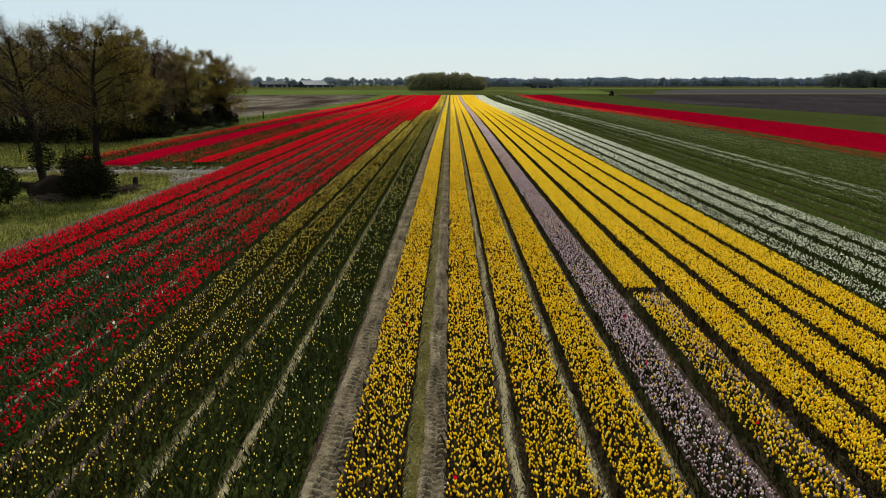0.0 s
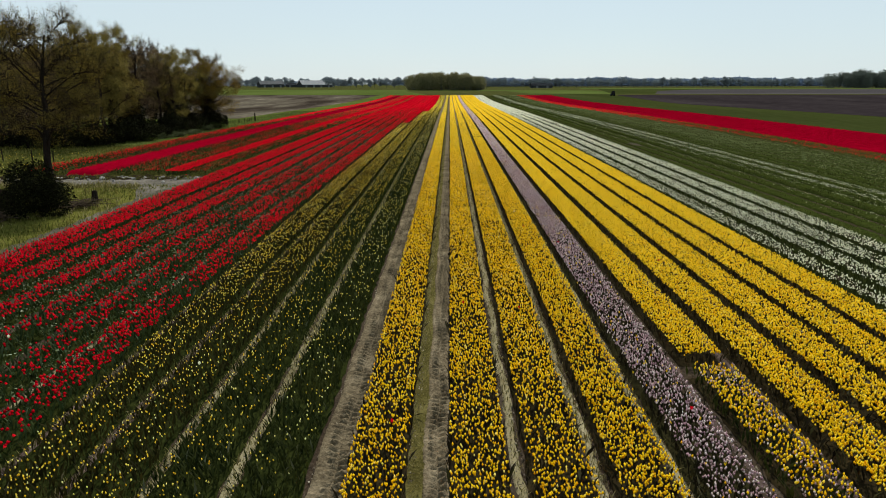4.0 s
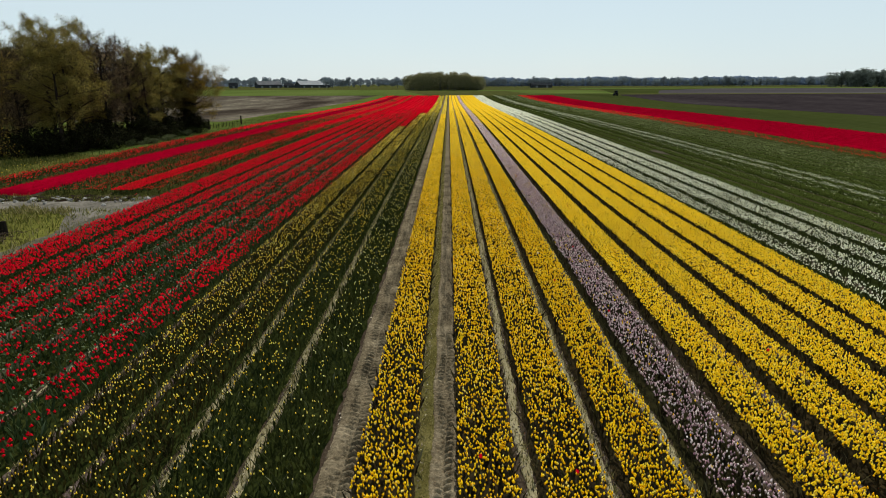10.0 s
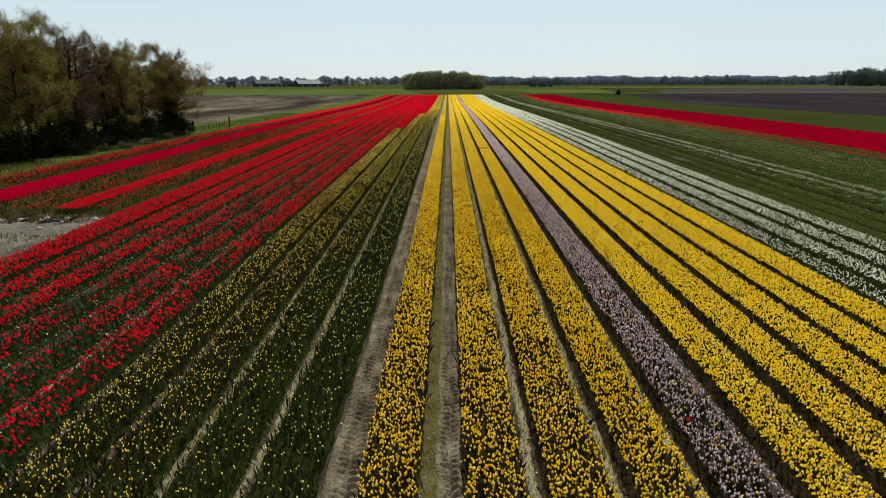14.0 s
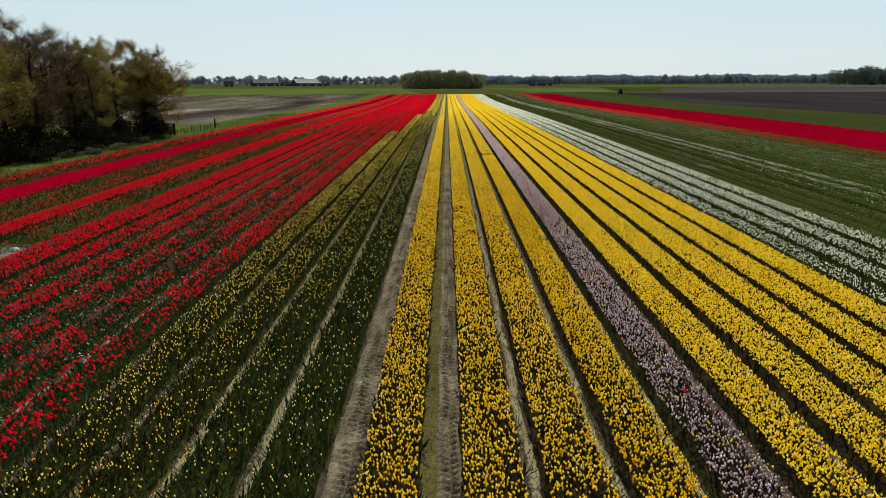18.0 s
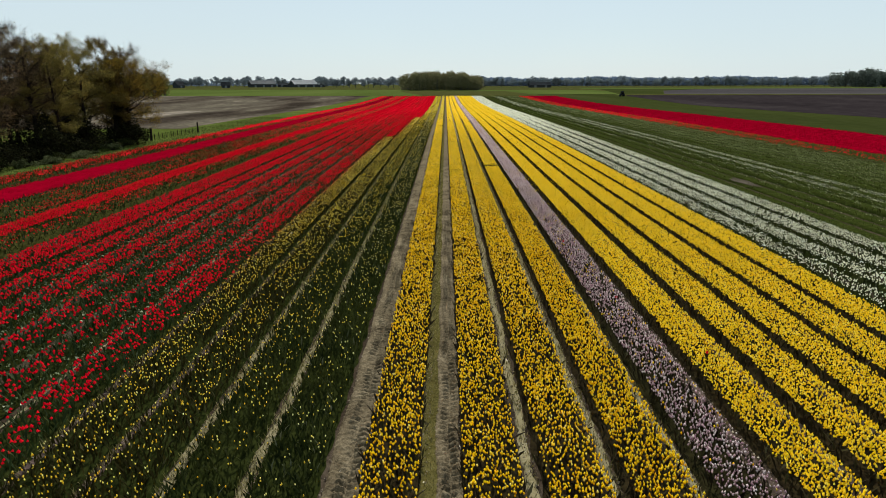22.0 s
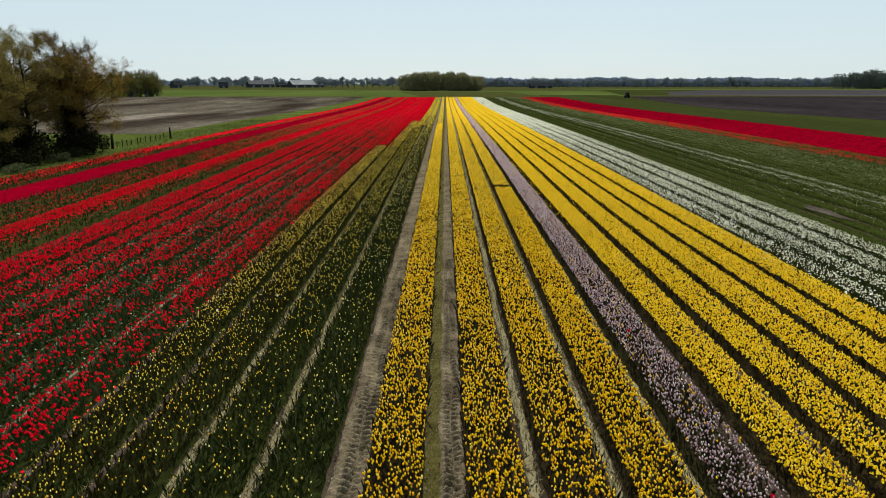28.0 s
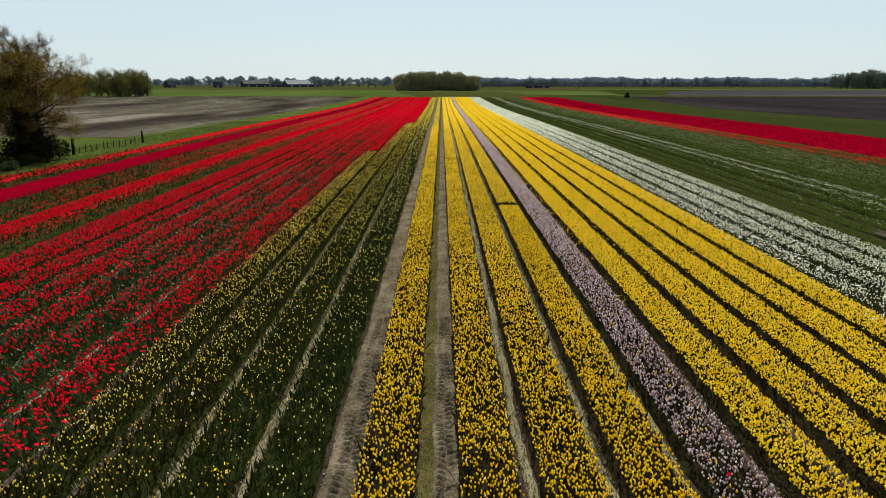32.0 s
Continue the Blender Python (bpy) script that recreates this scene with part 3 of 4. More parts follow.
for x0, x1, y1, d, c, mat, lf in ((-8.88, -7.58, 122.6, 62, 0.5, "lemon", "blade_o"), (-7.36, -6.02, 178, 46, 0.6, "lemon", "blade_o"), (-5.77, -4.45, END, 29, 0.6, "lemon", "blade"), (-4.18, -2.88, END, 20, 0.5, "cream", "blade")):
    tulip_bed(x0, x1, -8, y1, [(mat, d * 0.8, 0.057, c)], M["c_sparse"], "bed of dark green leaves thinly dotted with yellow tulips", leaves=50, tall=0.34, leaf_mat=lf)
tulip_bed(-8.85, -7.6, 123.0, END, [("red", 90, 0.085, 0.2)], M["c_red"], "bed of dense red tulips in full bloom")
tulip_bed(-7.3, -6.0, 178.4, END, [("red", 90, 0.085, 0.2)], M["c_red"], "bed of dense red tulips in full bloom")
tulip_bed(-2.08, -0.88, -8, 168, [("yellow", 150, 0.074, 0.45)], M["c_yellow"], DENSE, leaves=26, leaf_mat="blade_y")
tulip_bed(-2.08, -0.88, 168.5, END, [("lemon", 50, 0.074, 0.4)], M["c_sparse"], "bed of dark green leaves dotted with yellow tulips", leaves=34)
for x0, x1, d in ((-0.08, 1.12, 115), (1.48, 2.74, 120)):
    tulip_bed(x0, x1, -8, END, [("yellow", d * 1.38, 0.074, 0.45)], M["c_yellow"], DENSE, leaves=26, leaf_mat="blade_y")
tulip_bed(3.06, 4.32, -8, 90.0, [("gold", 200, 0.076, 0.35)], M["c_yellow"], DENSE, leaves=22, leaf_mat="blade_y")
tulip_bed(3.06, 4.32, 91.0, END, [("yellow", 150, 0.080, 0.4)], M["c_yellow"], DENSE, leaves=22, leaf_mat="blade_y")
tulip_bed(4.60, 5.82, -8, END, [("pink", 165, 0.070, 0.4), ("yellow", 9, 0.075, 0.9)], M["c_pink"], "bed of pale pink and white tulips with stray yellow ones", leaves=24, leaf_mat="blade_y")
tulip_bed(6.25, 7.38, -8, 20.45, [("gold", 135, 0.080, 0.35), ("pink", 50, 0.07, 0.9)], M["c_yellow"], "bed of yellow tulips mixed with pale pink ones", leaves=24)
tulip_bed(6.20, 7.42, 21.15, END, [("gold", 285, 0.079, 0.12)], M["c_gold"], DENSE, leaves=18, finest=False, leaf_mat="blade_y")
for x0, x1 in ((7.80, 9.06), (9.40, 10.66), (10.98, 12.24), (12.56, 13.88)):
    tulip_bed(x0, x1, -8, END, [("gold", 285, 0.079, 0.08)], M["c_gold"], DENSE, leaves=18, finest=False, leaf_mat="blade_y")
for x0, x1, d in ((14.15, 15.1, 72), (15.56, 16.66, 100), (17.1, 18.2, 100), (18.64, 19.76, 104)):
    tulip_bed(x0, x1, -8, END, [("white", d * 0.9, 0.068, 0.35)], M["c_white"], "bed of white tulips over dark leaves", finest=False, leaves=18)
for x0, x1, d, c, top in ((-10.45, -9.1, 66, 0.9, "c_red"), (-12.0, -10.8, 50, 1.0, "c_redmid"), (-13.6, -12.4, 54, 1.0, "c_redmid"), (-15.25, -14.1, 76, 0.75, "c_red"), (-16.95, -15.75, 78, 0.65, "c_red"), (-19.4, -17.4, 88, 0.5, "c_red")):
    tulip_bed(x0, x1, -8, END, [("red", d * (0.74 if x0 > -17 else 0.84), 0.100, c)] + ([("white", 0.12, 0.05, 0.8)] if x0 > -14 else []), M[top], "bed of red tulips over dark green leaves", finest=False, leaves=36, leaf_mat="blade_r", tall=0.38)
for x0, x1, d, c, top, mat in ((-21.8, -20.2, 10, 0.9, "c_redthin", "red"), (-23.8, -22.1, 120, 0.2, "c_red", "red"), (-25.9, -24.2, 15, 0.95, "c_redthin", "red"), (-28.8, -26.2, 10, 0.95, "c_redthin", "red"), (-32.0, -29.5, 24, 0.1, "c_crimson", "crimson"), (-34.2, -32.4, 5, 0.9, "c_redthin", "red"), (-36.0, -34.3, 25, 0.7, "c_red", "red")):
    tulip_bed(x0, x1, 56.7, END, [(mat, d, 0.085, c)], M[top], "bed of red tulips beside the grassy field edge", finest=False, full=85, leaves=0 if mat == "crimson" else 12, low=0.36 if mat == "crimson" else 0.2)
for k, (d, top) in enumerate(((0, "c_green"), (0.8, "c_green"), (4, "c_green"), (9, "c_green"), (46, "c_green"), (50, "c_green"), (5, "c_green"), (4, "c_green"), (7, "c_fleck"), (10, "c_fleck"), (10, "c_fleck"), (11, "c_fleck"), (11, "c_fleck"))):
    x0 = 20.45 + 1.53 * k
    tulip_bed(x0, x0 + (0.86 if k in (4, 5) else 1.08 if k < 7 else 1.2), -8, END, [("white", d, 0.05, 0.75)] if 0 < d and k < 6 else [("fleck", d * 2.4, 0.06, 0.5)] if d else [], M[top], "bed of green tulip leaves with few white flowers", full=90, finest=False, leaves=9 if k < 7 else 6, low=0.12 if k < 3 else 0.24, tall=0.22 if k < 3 else 0.38, leaf_mat="blade_g")
for x0, x1 in ((40.5, 42.4), (42.8, 45.2)):
    tulip_bed(x0, x1, -8, END, [("red", 13, 0.08, 0.6)], M["c_redthin"], "thinly flowering bed of red tulips", full=60, finest=False, leaves=0, low=0.3)
for k in range(10):
    x0 = 45.8 + 1.53 * k
    tulip_bed(x0, x0 + 1.44, -8, END, [("crimson", 22, 0.1, 0.1)], M["c_crimson"], "bed of deep crimson tulips in full bloom", full=60, finest=False, leaves=0, low=0.36)

# ---------------------------------------------------------------- trees


def tube(path, radii, sides):
    """Tapered tube along a path, as arrays."""
    path, radii = np.asarray(path, float), np.asarray(radii, float)
    d = np.gradient(path, axis=0)
    d /= np.linalg.norm(d, axis=1)[:, None] + 1e-9
    ref = np.where(np.abs(d[:, 2:3]) < 0.9, np.array([[0, 0, 1.0]]), np.array([[1.0, 0, 0]]))
    u = np.cross(d, ref)
    u /= np.linalg.norm(u, axis=1)[:, None] + 1e-9
    w = np.cross(d, u)
    a = np.arange(sides) * 6.2832 / sides
    v = path[:, None] + radii[:, None, None] * (np.cos(a)[None, :, None] * u[:, None] + np.sin(a)[None, :, None] * w[:, None])
    i = np.arange(len(path) - 1)[:, None] * sides
    k, j = np.arange(sides), (np.arange(sides) + 1) % sides
    f = np.stack([i + k, i + j, i + sides + j, i + sides + k], -1).reshape(-1, 4)
    return v.reshape(-1, 3), f


def joined(pieces):
    vs, fs, n = [], [], 0
    for v, f in pieces:
        vs.append(v)
        fs.append(f + n)
        n += len(v)
    return np.concatenate(vs), np.concatenate(fs)


SPRAY = (np.array([(-0.011, 0, 0), (0.011, 0.004, 0), (0.12, 0.08, 1.0)]), np.array([(0, 1, 2)]))
LEAFLET = (np.array([(-0.5, -0.22, 0), (0.5, -0.18, 0), (0.05, 0.48, 0.1)]), np.array([(0, 1, 2)]))


def grow(height, spread, bare, limbs, twigs, leaves, leaf_size, trunk_r, seed, lean=0.0, drop=0.25, sprays=0):
    """Branches and leaves of one tree: a bent trunk, limbs from the height 'bare' up, twigs on them, leaves about the twigs' ends."""
    r = np.random.default_rng(seed)
    hs = np.linspace(0, 1, 8)
    bend = np.cumsum(r.normal(0, 0.009, (8, 2)), 0) * height
    trunk = np.stack([bend[:, 0] + lean * hs * height, bend[:, 1], hs * height * 0.93], 1)
    wood = [tube(trunk, trunk_r * (1 - hs * 0.88) + 0.015, 6)]
    ends = []
    for k in range(limbs):
        h = bare + (0.97 - bare) * (k + r.uniform(0, 1)) / limbs
        p0 = np.array([np.interp(h, hs, trunk[:, c]) for c in range(3)])
        az, out = k * 2.4 + r.uniform(-0.5, 0.5), spread * (0.45 + 0.75 * math.sin(math.pi * min(1, (h - bare) / (1.02 - bare) * 0.8 + 0.2))) * r.uniform(0.6, 1.1)
        rise = out * r.uniform(0.35, 1.0) * (0.6 + h)
        s = np.linspace(0, 1, 5)[:, None]
        way = np.array([math.cos(az) * out, math.sin(az) * out, rise])
        path = p0 + way * s + np.array([0, 0, -drop * out]) * s ** 2 + np.cumsum(r.normal(0, 0.035 * out, (5, 3)), 0) * (s > 0)
        rad = trunk_r * (1 - h) * 0.36 + 0.02
        wood.append(tube(path, rad * (1 - 0.85 * s[:, 0]), 4))
        for j in range(twigs):
            q = r.uniform(0.3, 1.0)
            b = np.array([np.interp(q, s[:, 0], path[:, c]) for c in range(3)])
            d = r.normal(0, 1, 3) * (0.8, 0.8, 0.6) + (math.cos(az) * 0.5, math.sin(az) * 0.5, 0.45)
            d *= spread * r.uniform(0.22, 0.42) / np.linalg.norm(d)
            e = b + d
            m = (b + e) / 2 + r.normal(0, 0.08, 3)
            wood.append(tube([b, m, e], [0.028, 0.018, 0.006], 3))
            ends += [e, m, b + d * 0.75]
    v, f = joined(wood)
    f = np.concatenate([f[:, [0, 1, 2]], f[:, [0, 2, 3]]])
    ends = np.array(ends)
    if sprays:
        p = ends[r.integers(0, len(ends), sprays)] + r.normal(0, 0.03 * spread, (sprays, 3))
        v, f = joined([(v, f), scatter(p, r.uniform(0.4, 1.0, sprays), *SPRAY, tilt=0.85)])
    if not leaves:
        return (v, f), None
    q = r.normal(0, 1, (leaves, 3))
    q *= (r.uniform(0, 1, leaves) ** 0.5 / np.linalg.norm(q, axis=1))[:, None]
    p = ends[r.integers(0, len(ends), leaves)] + q * 0.155 * spread
    lv, lf = tumbled(p, leaf_size, *LEAFLET)
    return (v, f), (lv, lf)


def tree(name, label, spec, leaf_mat, group=""):
    wood, crown = grow(**spec)
    t = empty(name, label=label, category="tree", group=group)
    raw("trunk", *wood, M["bark"], t, True, "dark trunk with spreading limbs")
    if crown:
        raw("crown", *crown, M[leaf_mat], t, label="airy crown of small spring leaves")
    return t


def bush(spread, height, n, size, mat, label, at, seed, name="bush"):
    r = np.random.default_rng(seed)
    lumps = r.normal(0, 1, (14, 3)) * (0.45, 0.45, 0.0) * spread + np.stack([0 * r.uniform(0, 1, 14), 0 * r.uniform(0, 1, 14), r.uniform(0.15, 0.75, 14) * height], 1)
    q = r.normal(0, 1, (n, 3))
    q /= np.linalg.norm(q, axis=1)[:, None]
    p = lumps[r.integers(0, 14, n)] + q * r.uniform(0.6, 1.0, (n, 1)) * (0.36 * spread, 0.36 * spread, 0.3 * height)
    p[:, 2] = np.clip(p[:, 2], 0.03, None)
    b = empty(name, (at[0], at[1], at[2] + rise(at[1])), label=label, category="bush")
    raw("leaves", *tumbled(p, size, *LEAFLET, 0.5), M[mat], b)
    stems = [tube([(0, 0, -0.05), (l * 0.4).tolist(), l.tolist()], [0.05, 0.03, 0.01], 4) for l in lumps]
    raw("stems", *joined(stems), M["bark"], b)
    return b


# ---- the wood along the field's side
KINDS = []
for k, (mat, lab) in enumerate((("leaf_y", "tree in young yellow-green leaf at the wood's edge"), ("leaf_b", "half-bare brown tree with fine twigs in the wood"), ("leaf_y", "tall tree with thin yellow-green spring leaf"), ("leaf_b", "bare-crowned dark tree with budding twigs"), ("leaf_t", "brownish tree coming into leaf in the wood"))):
    KINDS.append(tree("tree", lab, dict(height=13, spread=(3.6, 3.2, 4.0, 3.4, 3.0)[k], bare=(0.24, 0.2, 0.26, 0.2, 0.2)[k], limbs=22, twigs=(6, 13, 8, 13, 10)[k], leaves=(24000, 10000, 22000, 10000, 20000)[k], leaf_size=(0.125, 0.10, 0.12, 0.10, 0.115)[k], trunk_r=0.26, seed=20 + k, sprays=(2000, 6000, 3000, 6000, 4000)[k]), mat, "trees of the wood"))
spots = []
r5 = np.random.default_rng(5)
for row_x in range(7):
    for y in np.arange(82, 120 + row_x * 2, 4.6):
        spots.append((-43.5 - row_x * 5.2 + r5.uniform(-1.3, 1.3), y + r5.uniform(-1.6, 1.6), row_x))
for k, (x, y, row_x) in enumerate(spots):
    kind = KINDS[(k * 7 + row_x * 3) % 5]
    s = r5.uniform(0.82, 1.0)
    m = pose(x, y, rise(y) - 0.08, 0, 0, r5.uniform(0, 360))
    o = copy_thing(kind, m)
    o.scale = (s, s, s * r5.uniform(0.92, 1.08))
end_tree = tree("tree", "spreading yellow-brown tree at the end of the wood", dict(height=9.6, spread=4.0, bare=0.34, limbs=26, twigs=13, leaves=24000, leaf_size=0.12, trunk_r=0.30, seed=45, drop=0.35, sprays=4000), "leaf_e", "trees of the wood")
end_tree.matrix_basis = pose(-41.6, 117.2, rise(117.2) - 0.08, 0, 0, 40)
for k, kd in enumerate(KINDS):
    kd.matrix_basis = pose(-80 - 5 * k, 96 + 4 * k, rise(96 + 4 * k) - 0.08)
# undergrowth, its leaf colour darkened for the shade under the trees
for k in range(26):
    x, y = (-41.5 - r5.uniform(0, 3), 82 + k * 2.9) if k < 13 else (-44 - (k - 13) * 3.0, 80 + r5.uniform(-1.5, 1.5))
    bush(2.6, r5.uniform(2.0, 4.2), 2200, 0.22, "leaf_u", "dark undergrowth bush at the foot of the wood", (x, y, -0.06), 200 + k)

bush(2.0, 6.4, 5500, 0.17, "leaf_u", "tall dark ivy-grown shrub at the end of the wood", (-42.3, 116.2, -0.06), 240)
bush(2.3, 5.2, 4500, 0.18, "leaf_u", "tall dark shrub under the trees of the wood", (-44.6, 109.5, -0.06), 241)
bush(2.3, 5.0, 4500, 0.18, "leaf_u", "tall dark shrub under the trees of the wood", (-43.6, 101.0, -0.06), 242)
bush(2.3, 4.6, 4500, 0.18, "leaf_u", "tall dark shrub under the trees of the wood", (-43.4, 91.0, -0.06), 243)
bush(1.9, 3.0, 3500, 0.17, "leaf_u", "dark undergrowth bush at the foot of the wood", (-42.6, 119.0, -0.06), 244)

for k, (x, y) in enumerate(((-40.2, 93.0), (-40.6, 97.5), (-39.6, 101.0), (-40.4, 105.5), (-39.9, 109.0), (-40.8, 112.5), (-39.4, 96.0), (-41.0, 89.0))):
    bush(1.1 + 0.3 * (k % 3), 0.9 + 0.25 * (k % 2), 1500, 0.12, ("leaf_sh", "leaf_g")[k % 2], "low green shrub on the grass margin beside the wood", (x, y, -0.06), 260 + k)

# ---- lone trees, bushes and things by the farm track
t2 = tree("tree", "slender tree with thin yellow-green spring leaf by the farm track", dict(height=11.0, spread=3.0, bare=0.38, limbs=30, twigs=16, leaves=34000, leaf_size=0.058, trunk_r=0.25, seed=61, drop=0.4, sprays=6000, lean=0.08), "leaf_t")
t2.matrix_basis = pose(-24.9, 43.6, rise(43.6) - 0.06, 0, 0, 0)
t1 = tree("tree", "leaning half-bare tree with dark trunk by the farm track", dict(height=11.0, spread=3.3, bare=0.30, limbs=28, twigs=16, leaves=16000, leaf_size=0.055, trunk_r=0.27, seed=64, lean=-0.06, sprays=6000), "leaf_b")
t1.matrix_basis = pose(-30.0, 45.4, rise(45.4) - 0.06, 0, 0, 0)
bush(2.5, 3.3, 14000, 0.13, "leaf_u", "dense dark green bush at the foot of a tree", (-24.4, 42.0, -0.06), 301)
bush(2.9, 3.2, 9000, 0.17, "leaf_g", "broad dark green bush on the grass verge", (-27.6, 34.2, -0.06), 302)
bush(2.6, 2.6, 8000, 0.17, "leaf_g", "broad dark green bush on the grass verge", (-31.5, 31.0, -0.06), 303)

# ---- far copses and tree rows


def far_tree(seed, height, bare, wide, lumps, leaves, label, leaf="leaf_far", size=1.05):
    """A tree for the distance: a short trunk with limbs and a crown of many clumps of leaf about a few lobes."""
    r = np.random.default_rng(seed)
    t = empty("tree", label=label, category="tree", group="distant trees")
    h0 = bare * height
    c = np.stack([r.normal(0, 0.28, lumps) * wide, r.normal(0, 0.28, lumps) * wide, h0 + (height - h0) * np.linspace(0.22, 0.8, lumps)], 1)
    rad = np.stack([np.full(lumps, 0.36 * wide), np.full(lumps, 0.36 * wide), np.full(lumps, 0.24 * (height - h0))], 1) * r.uniform(0.8, 1.15, (lumps, 1))
    q = r.normal(0, 1, (leaves, 3))
    q /= np.linalg.norm(q, axis=1)[:, None]
    k = r.integers(0, lumps, leaves)
    p = c[k] + q * rad[k] * r.uniform(0.55, 1.08, (leaves, 1))
    p[:, 2] = np.maximum(p[:, 2], 0.3)
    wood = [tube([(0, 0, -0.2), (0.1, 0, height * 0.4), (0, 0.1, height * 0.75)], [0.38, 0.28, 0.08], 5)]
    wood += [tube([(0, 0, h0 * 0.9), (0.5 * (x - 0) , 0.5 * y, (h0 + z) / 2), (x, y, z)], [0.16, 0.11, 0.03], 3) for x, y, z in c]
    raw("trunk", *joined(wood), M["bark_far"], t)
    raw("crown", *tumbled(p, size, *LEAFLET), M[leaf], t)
    return t


FAR = []
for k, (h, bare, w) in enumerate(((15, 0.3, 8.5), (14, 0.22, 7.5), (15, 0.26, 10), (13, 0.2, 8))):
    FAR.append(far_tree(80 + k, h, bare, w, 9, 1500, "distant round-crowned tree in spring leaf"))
FULL = [far_tree(90 + k, 14, 0.0, 8, 10, 900, "leafy tree of a distant copse, green to the ground", "leaf_mid", 1.0) for k in range(3)]
r6 = np.random.default_rng(6)
far_spots = []
copse, near_copse, right_wood = [], [], []
for k in range(60):                                     # copse straight ahead
    a = r6.uniform(0, 1)
    copse.append((-49 + 84 * a + r6.uniform(-2, 2), 700 + r6.uniform(-6, 40), 1.05 + 0.28 * math.sin(3.1 * a) + r6.uniform(-0.12, 0.1)))
for k in range(26):                                     # little wood behind the harrowed field
    near_copse.append((-174 - r6.uniform(0, 95), 416 + r6.uniform(0, 26), r6.uniform(0.9, 1.12)))
for k in range(14):                                     # row left of the copse
    far_spots.append((-200 + k * 9.8 + r6.uniform(-3, 3), 1050 + r6.uniform(-6, 6), r6.uniform(0.9, 1.2)))
for k in range(40):                                     # trees round the farms
    far_spots.append((-560 + r6.uniform(0, 340), 1290 + r6.uniform(0, 80), r6.uniform(1.0, 1.4)))
for k in range(64):                                     # roadside row to the right
    far_spots.append((60 + k * 11.5 + r6.uniform(-4, 4), 1080 + r6.uniform(-8, 8), r6.uniform(0.85, 1.25)))
for k in range(60):                                     # wood at the right
    right_wood.append((565 + r6.uniform(0, 285), 960 + r6.uniform(0, 60), r6.uniform(1.45, 2.0)))
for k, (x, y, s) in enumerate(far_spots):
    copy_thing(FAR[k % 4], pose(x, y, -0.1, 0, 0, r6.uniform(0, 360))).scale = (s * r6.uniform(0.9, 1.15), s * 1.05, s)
for k, (x, y, s) in enumerate(copse):
    copy_thing(FULL[k % 3], pose(x, y, -0.1, 0, 0, r6.uniform(0, 360))).scale = (s * r6.uniform(0.9, 1.15), s * 1.05, s)
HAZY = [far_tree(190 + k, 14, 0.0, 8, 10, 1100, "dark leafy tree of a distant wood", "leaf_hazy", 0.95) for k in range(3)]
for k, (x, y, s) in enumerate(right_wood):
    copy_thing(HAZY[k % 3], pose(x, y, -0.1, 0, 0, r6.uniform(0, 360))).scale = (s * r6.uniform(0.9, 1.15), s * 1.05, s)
for k, fr in enumerate(HAZY):
    fr.matrix_basis = pose(600 + 70 * k, 1030, -0.1)
    fr.scale = (1.6, 1.6, 1.6)
THICK = [far_tree(95 + k, 14, 0.0, 7, 9, 1900, "dark green leafy tree of a small wood", "leaf_cop", 0.62) for k in range(3)]
for k, (x, y, s) in enumerate(near_copse):
    copy_thing(THICK[k % 3], pose(x, y, rise(y) - 0.1, 0, 0, r6.uniform(0, 360))).scale = (s * r6.uniform(0.9, 1.15), s * 1.05, s)
for k, fr in enumerate(THICK):
    fr.matrix_basis = pose(-190 - 18 * k, 430, rise(430) - 0.1)
    fr.scale = (1.0, 1.0, 1.0)
for k, fr in enumerate(FULL):
    fr.matrix_basis = pose(-20 + 18 * k, 735, -0.1)
    fr.scale = (1.2, 1.2, 1.2)
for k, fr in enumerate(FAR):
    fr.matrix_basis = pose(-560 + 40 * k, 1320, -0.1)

# continuous far woods on the horizon, with haze put into their leaf colour
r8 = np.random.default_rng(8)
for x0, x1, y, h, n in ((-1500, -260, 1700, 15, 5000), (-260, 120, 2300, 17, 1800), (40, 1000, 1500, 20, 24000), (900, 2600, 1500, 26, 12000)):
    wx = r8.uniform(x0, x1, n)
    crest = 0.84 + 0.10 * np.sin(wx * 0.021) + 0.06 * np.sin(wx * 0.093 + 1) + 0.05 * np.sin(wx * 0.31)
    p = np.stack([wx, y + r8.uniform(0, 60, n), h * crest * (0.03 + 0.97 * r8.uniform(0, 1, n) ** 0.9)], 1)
    tagged(raw("far_wood", *tumbled(p, 5.2, *LEAFLET, 0.5), M["leaf_dist"]), label="low haze-toned line of distant woods on the horizon", category="woods", kind="stuff")

# ---------------------------------------------------------------- tracks and paths between the beds
r9 = np.random.default_rng(9)
YS = np.concatenate([np.arange(-8, 8, 0.3), np.arange(8, 72, 0.035), np.arange(72, 95, 0.12), np.arange(95, 160, 0.5), np.arange(160, END, 3.0), [END]])


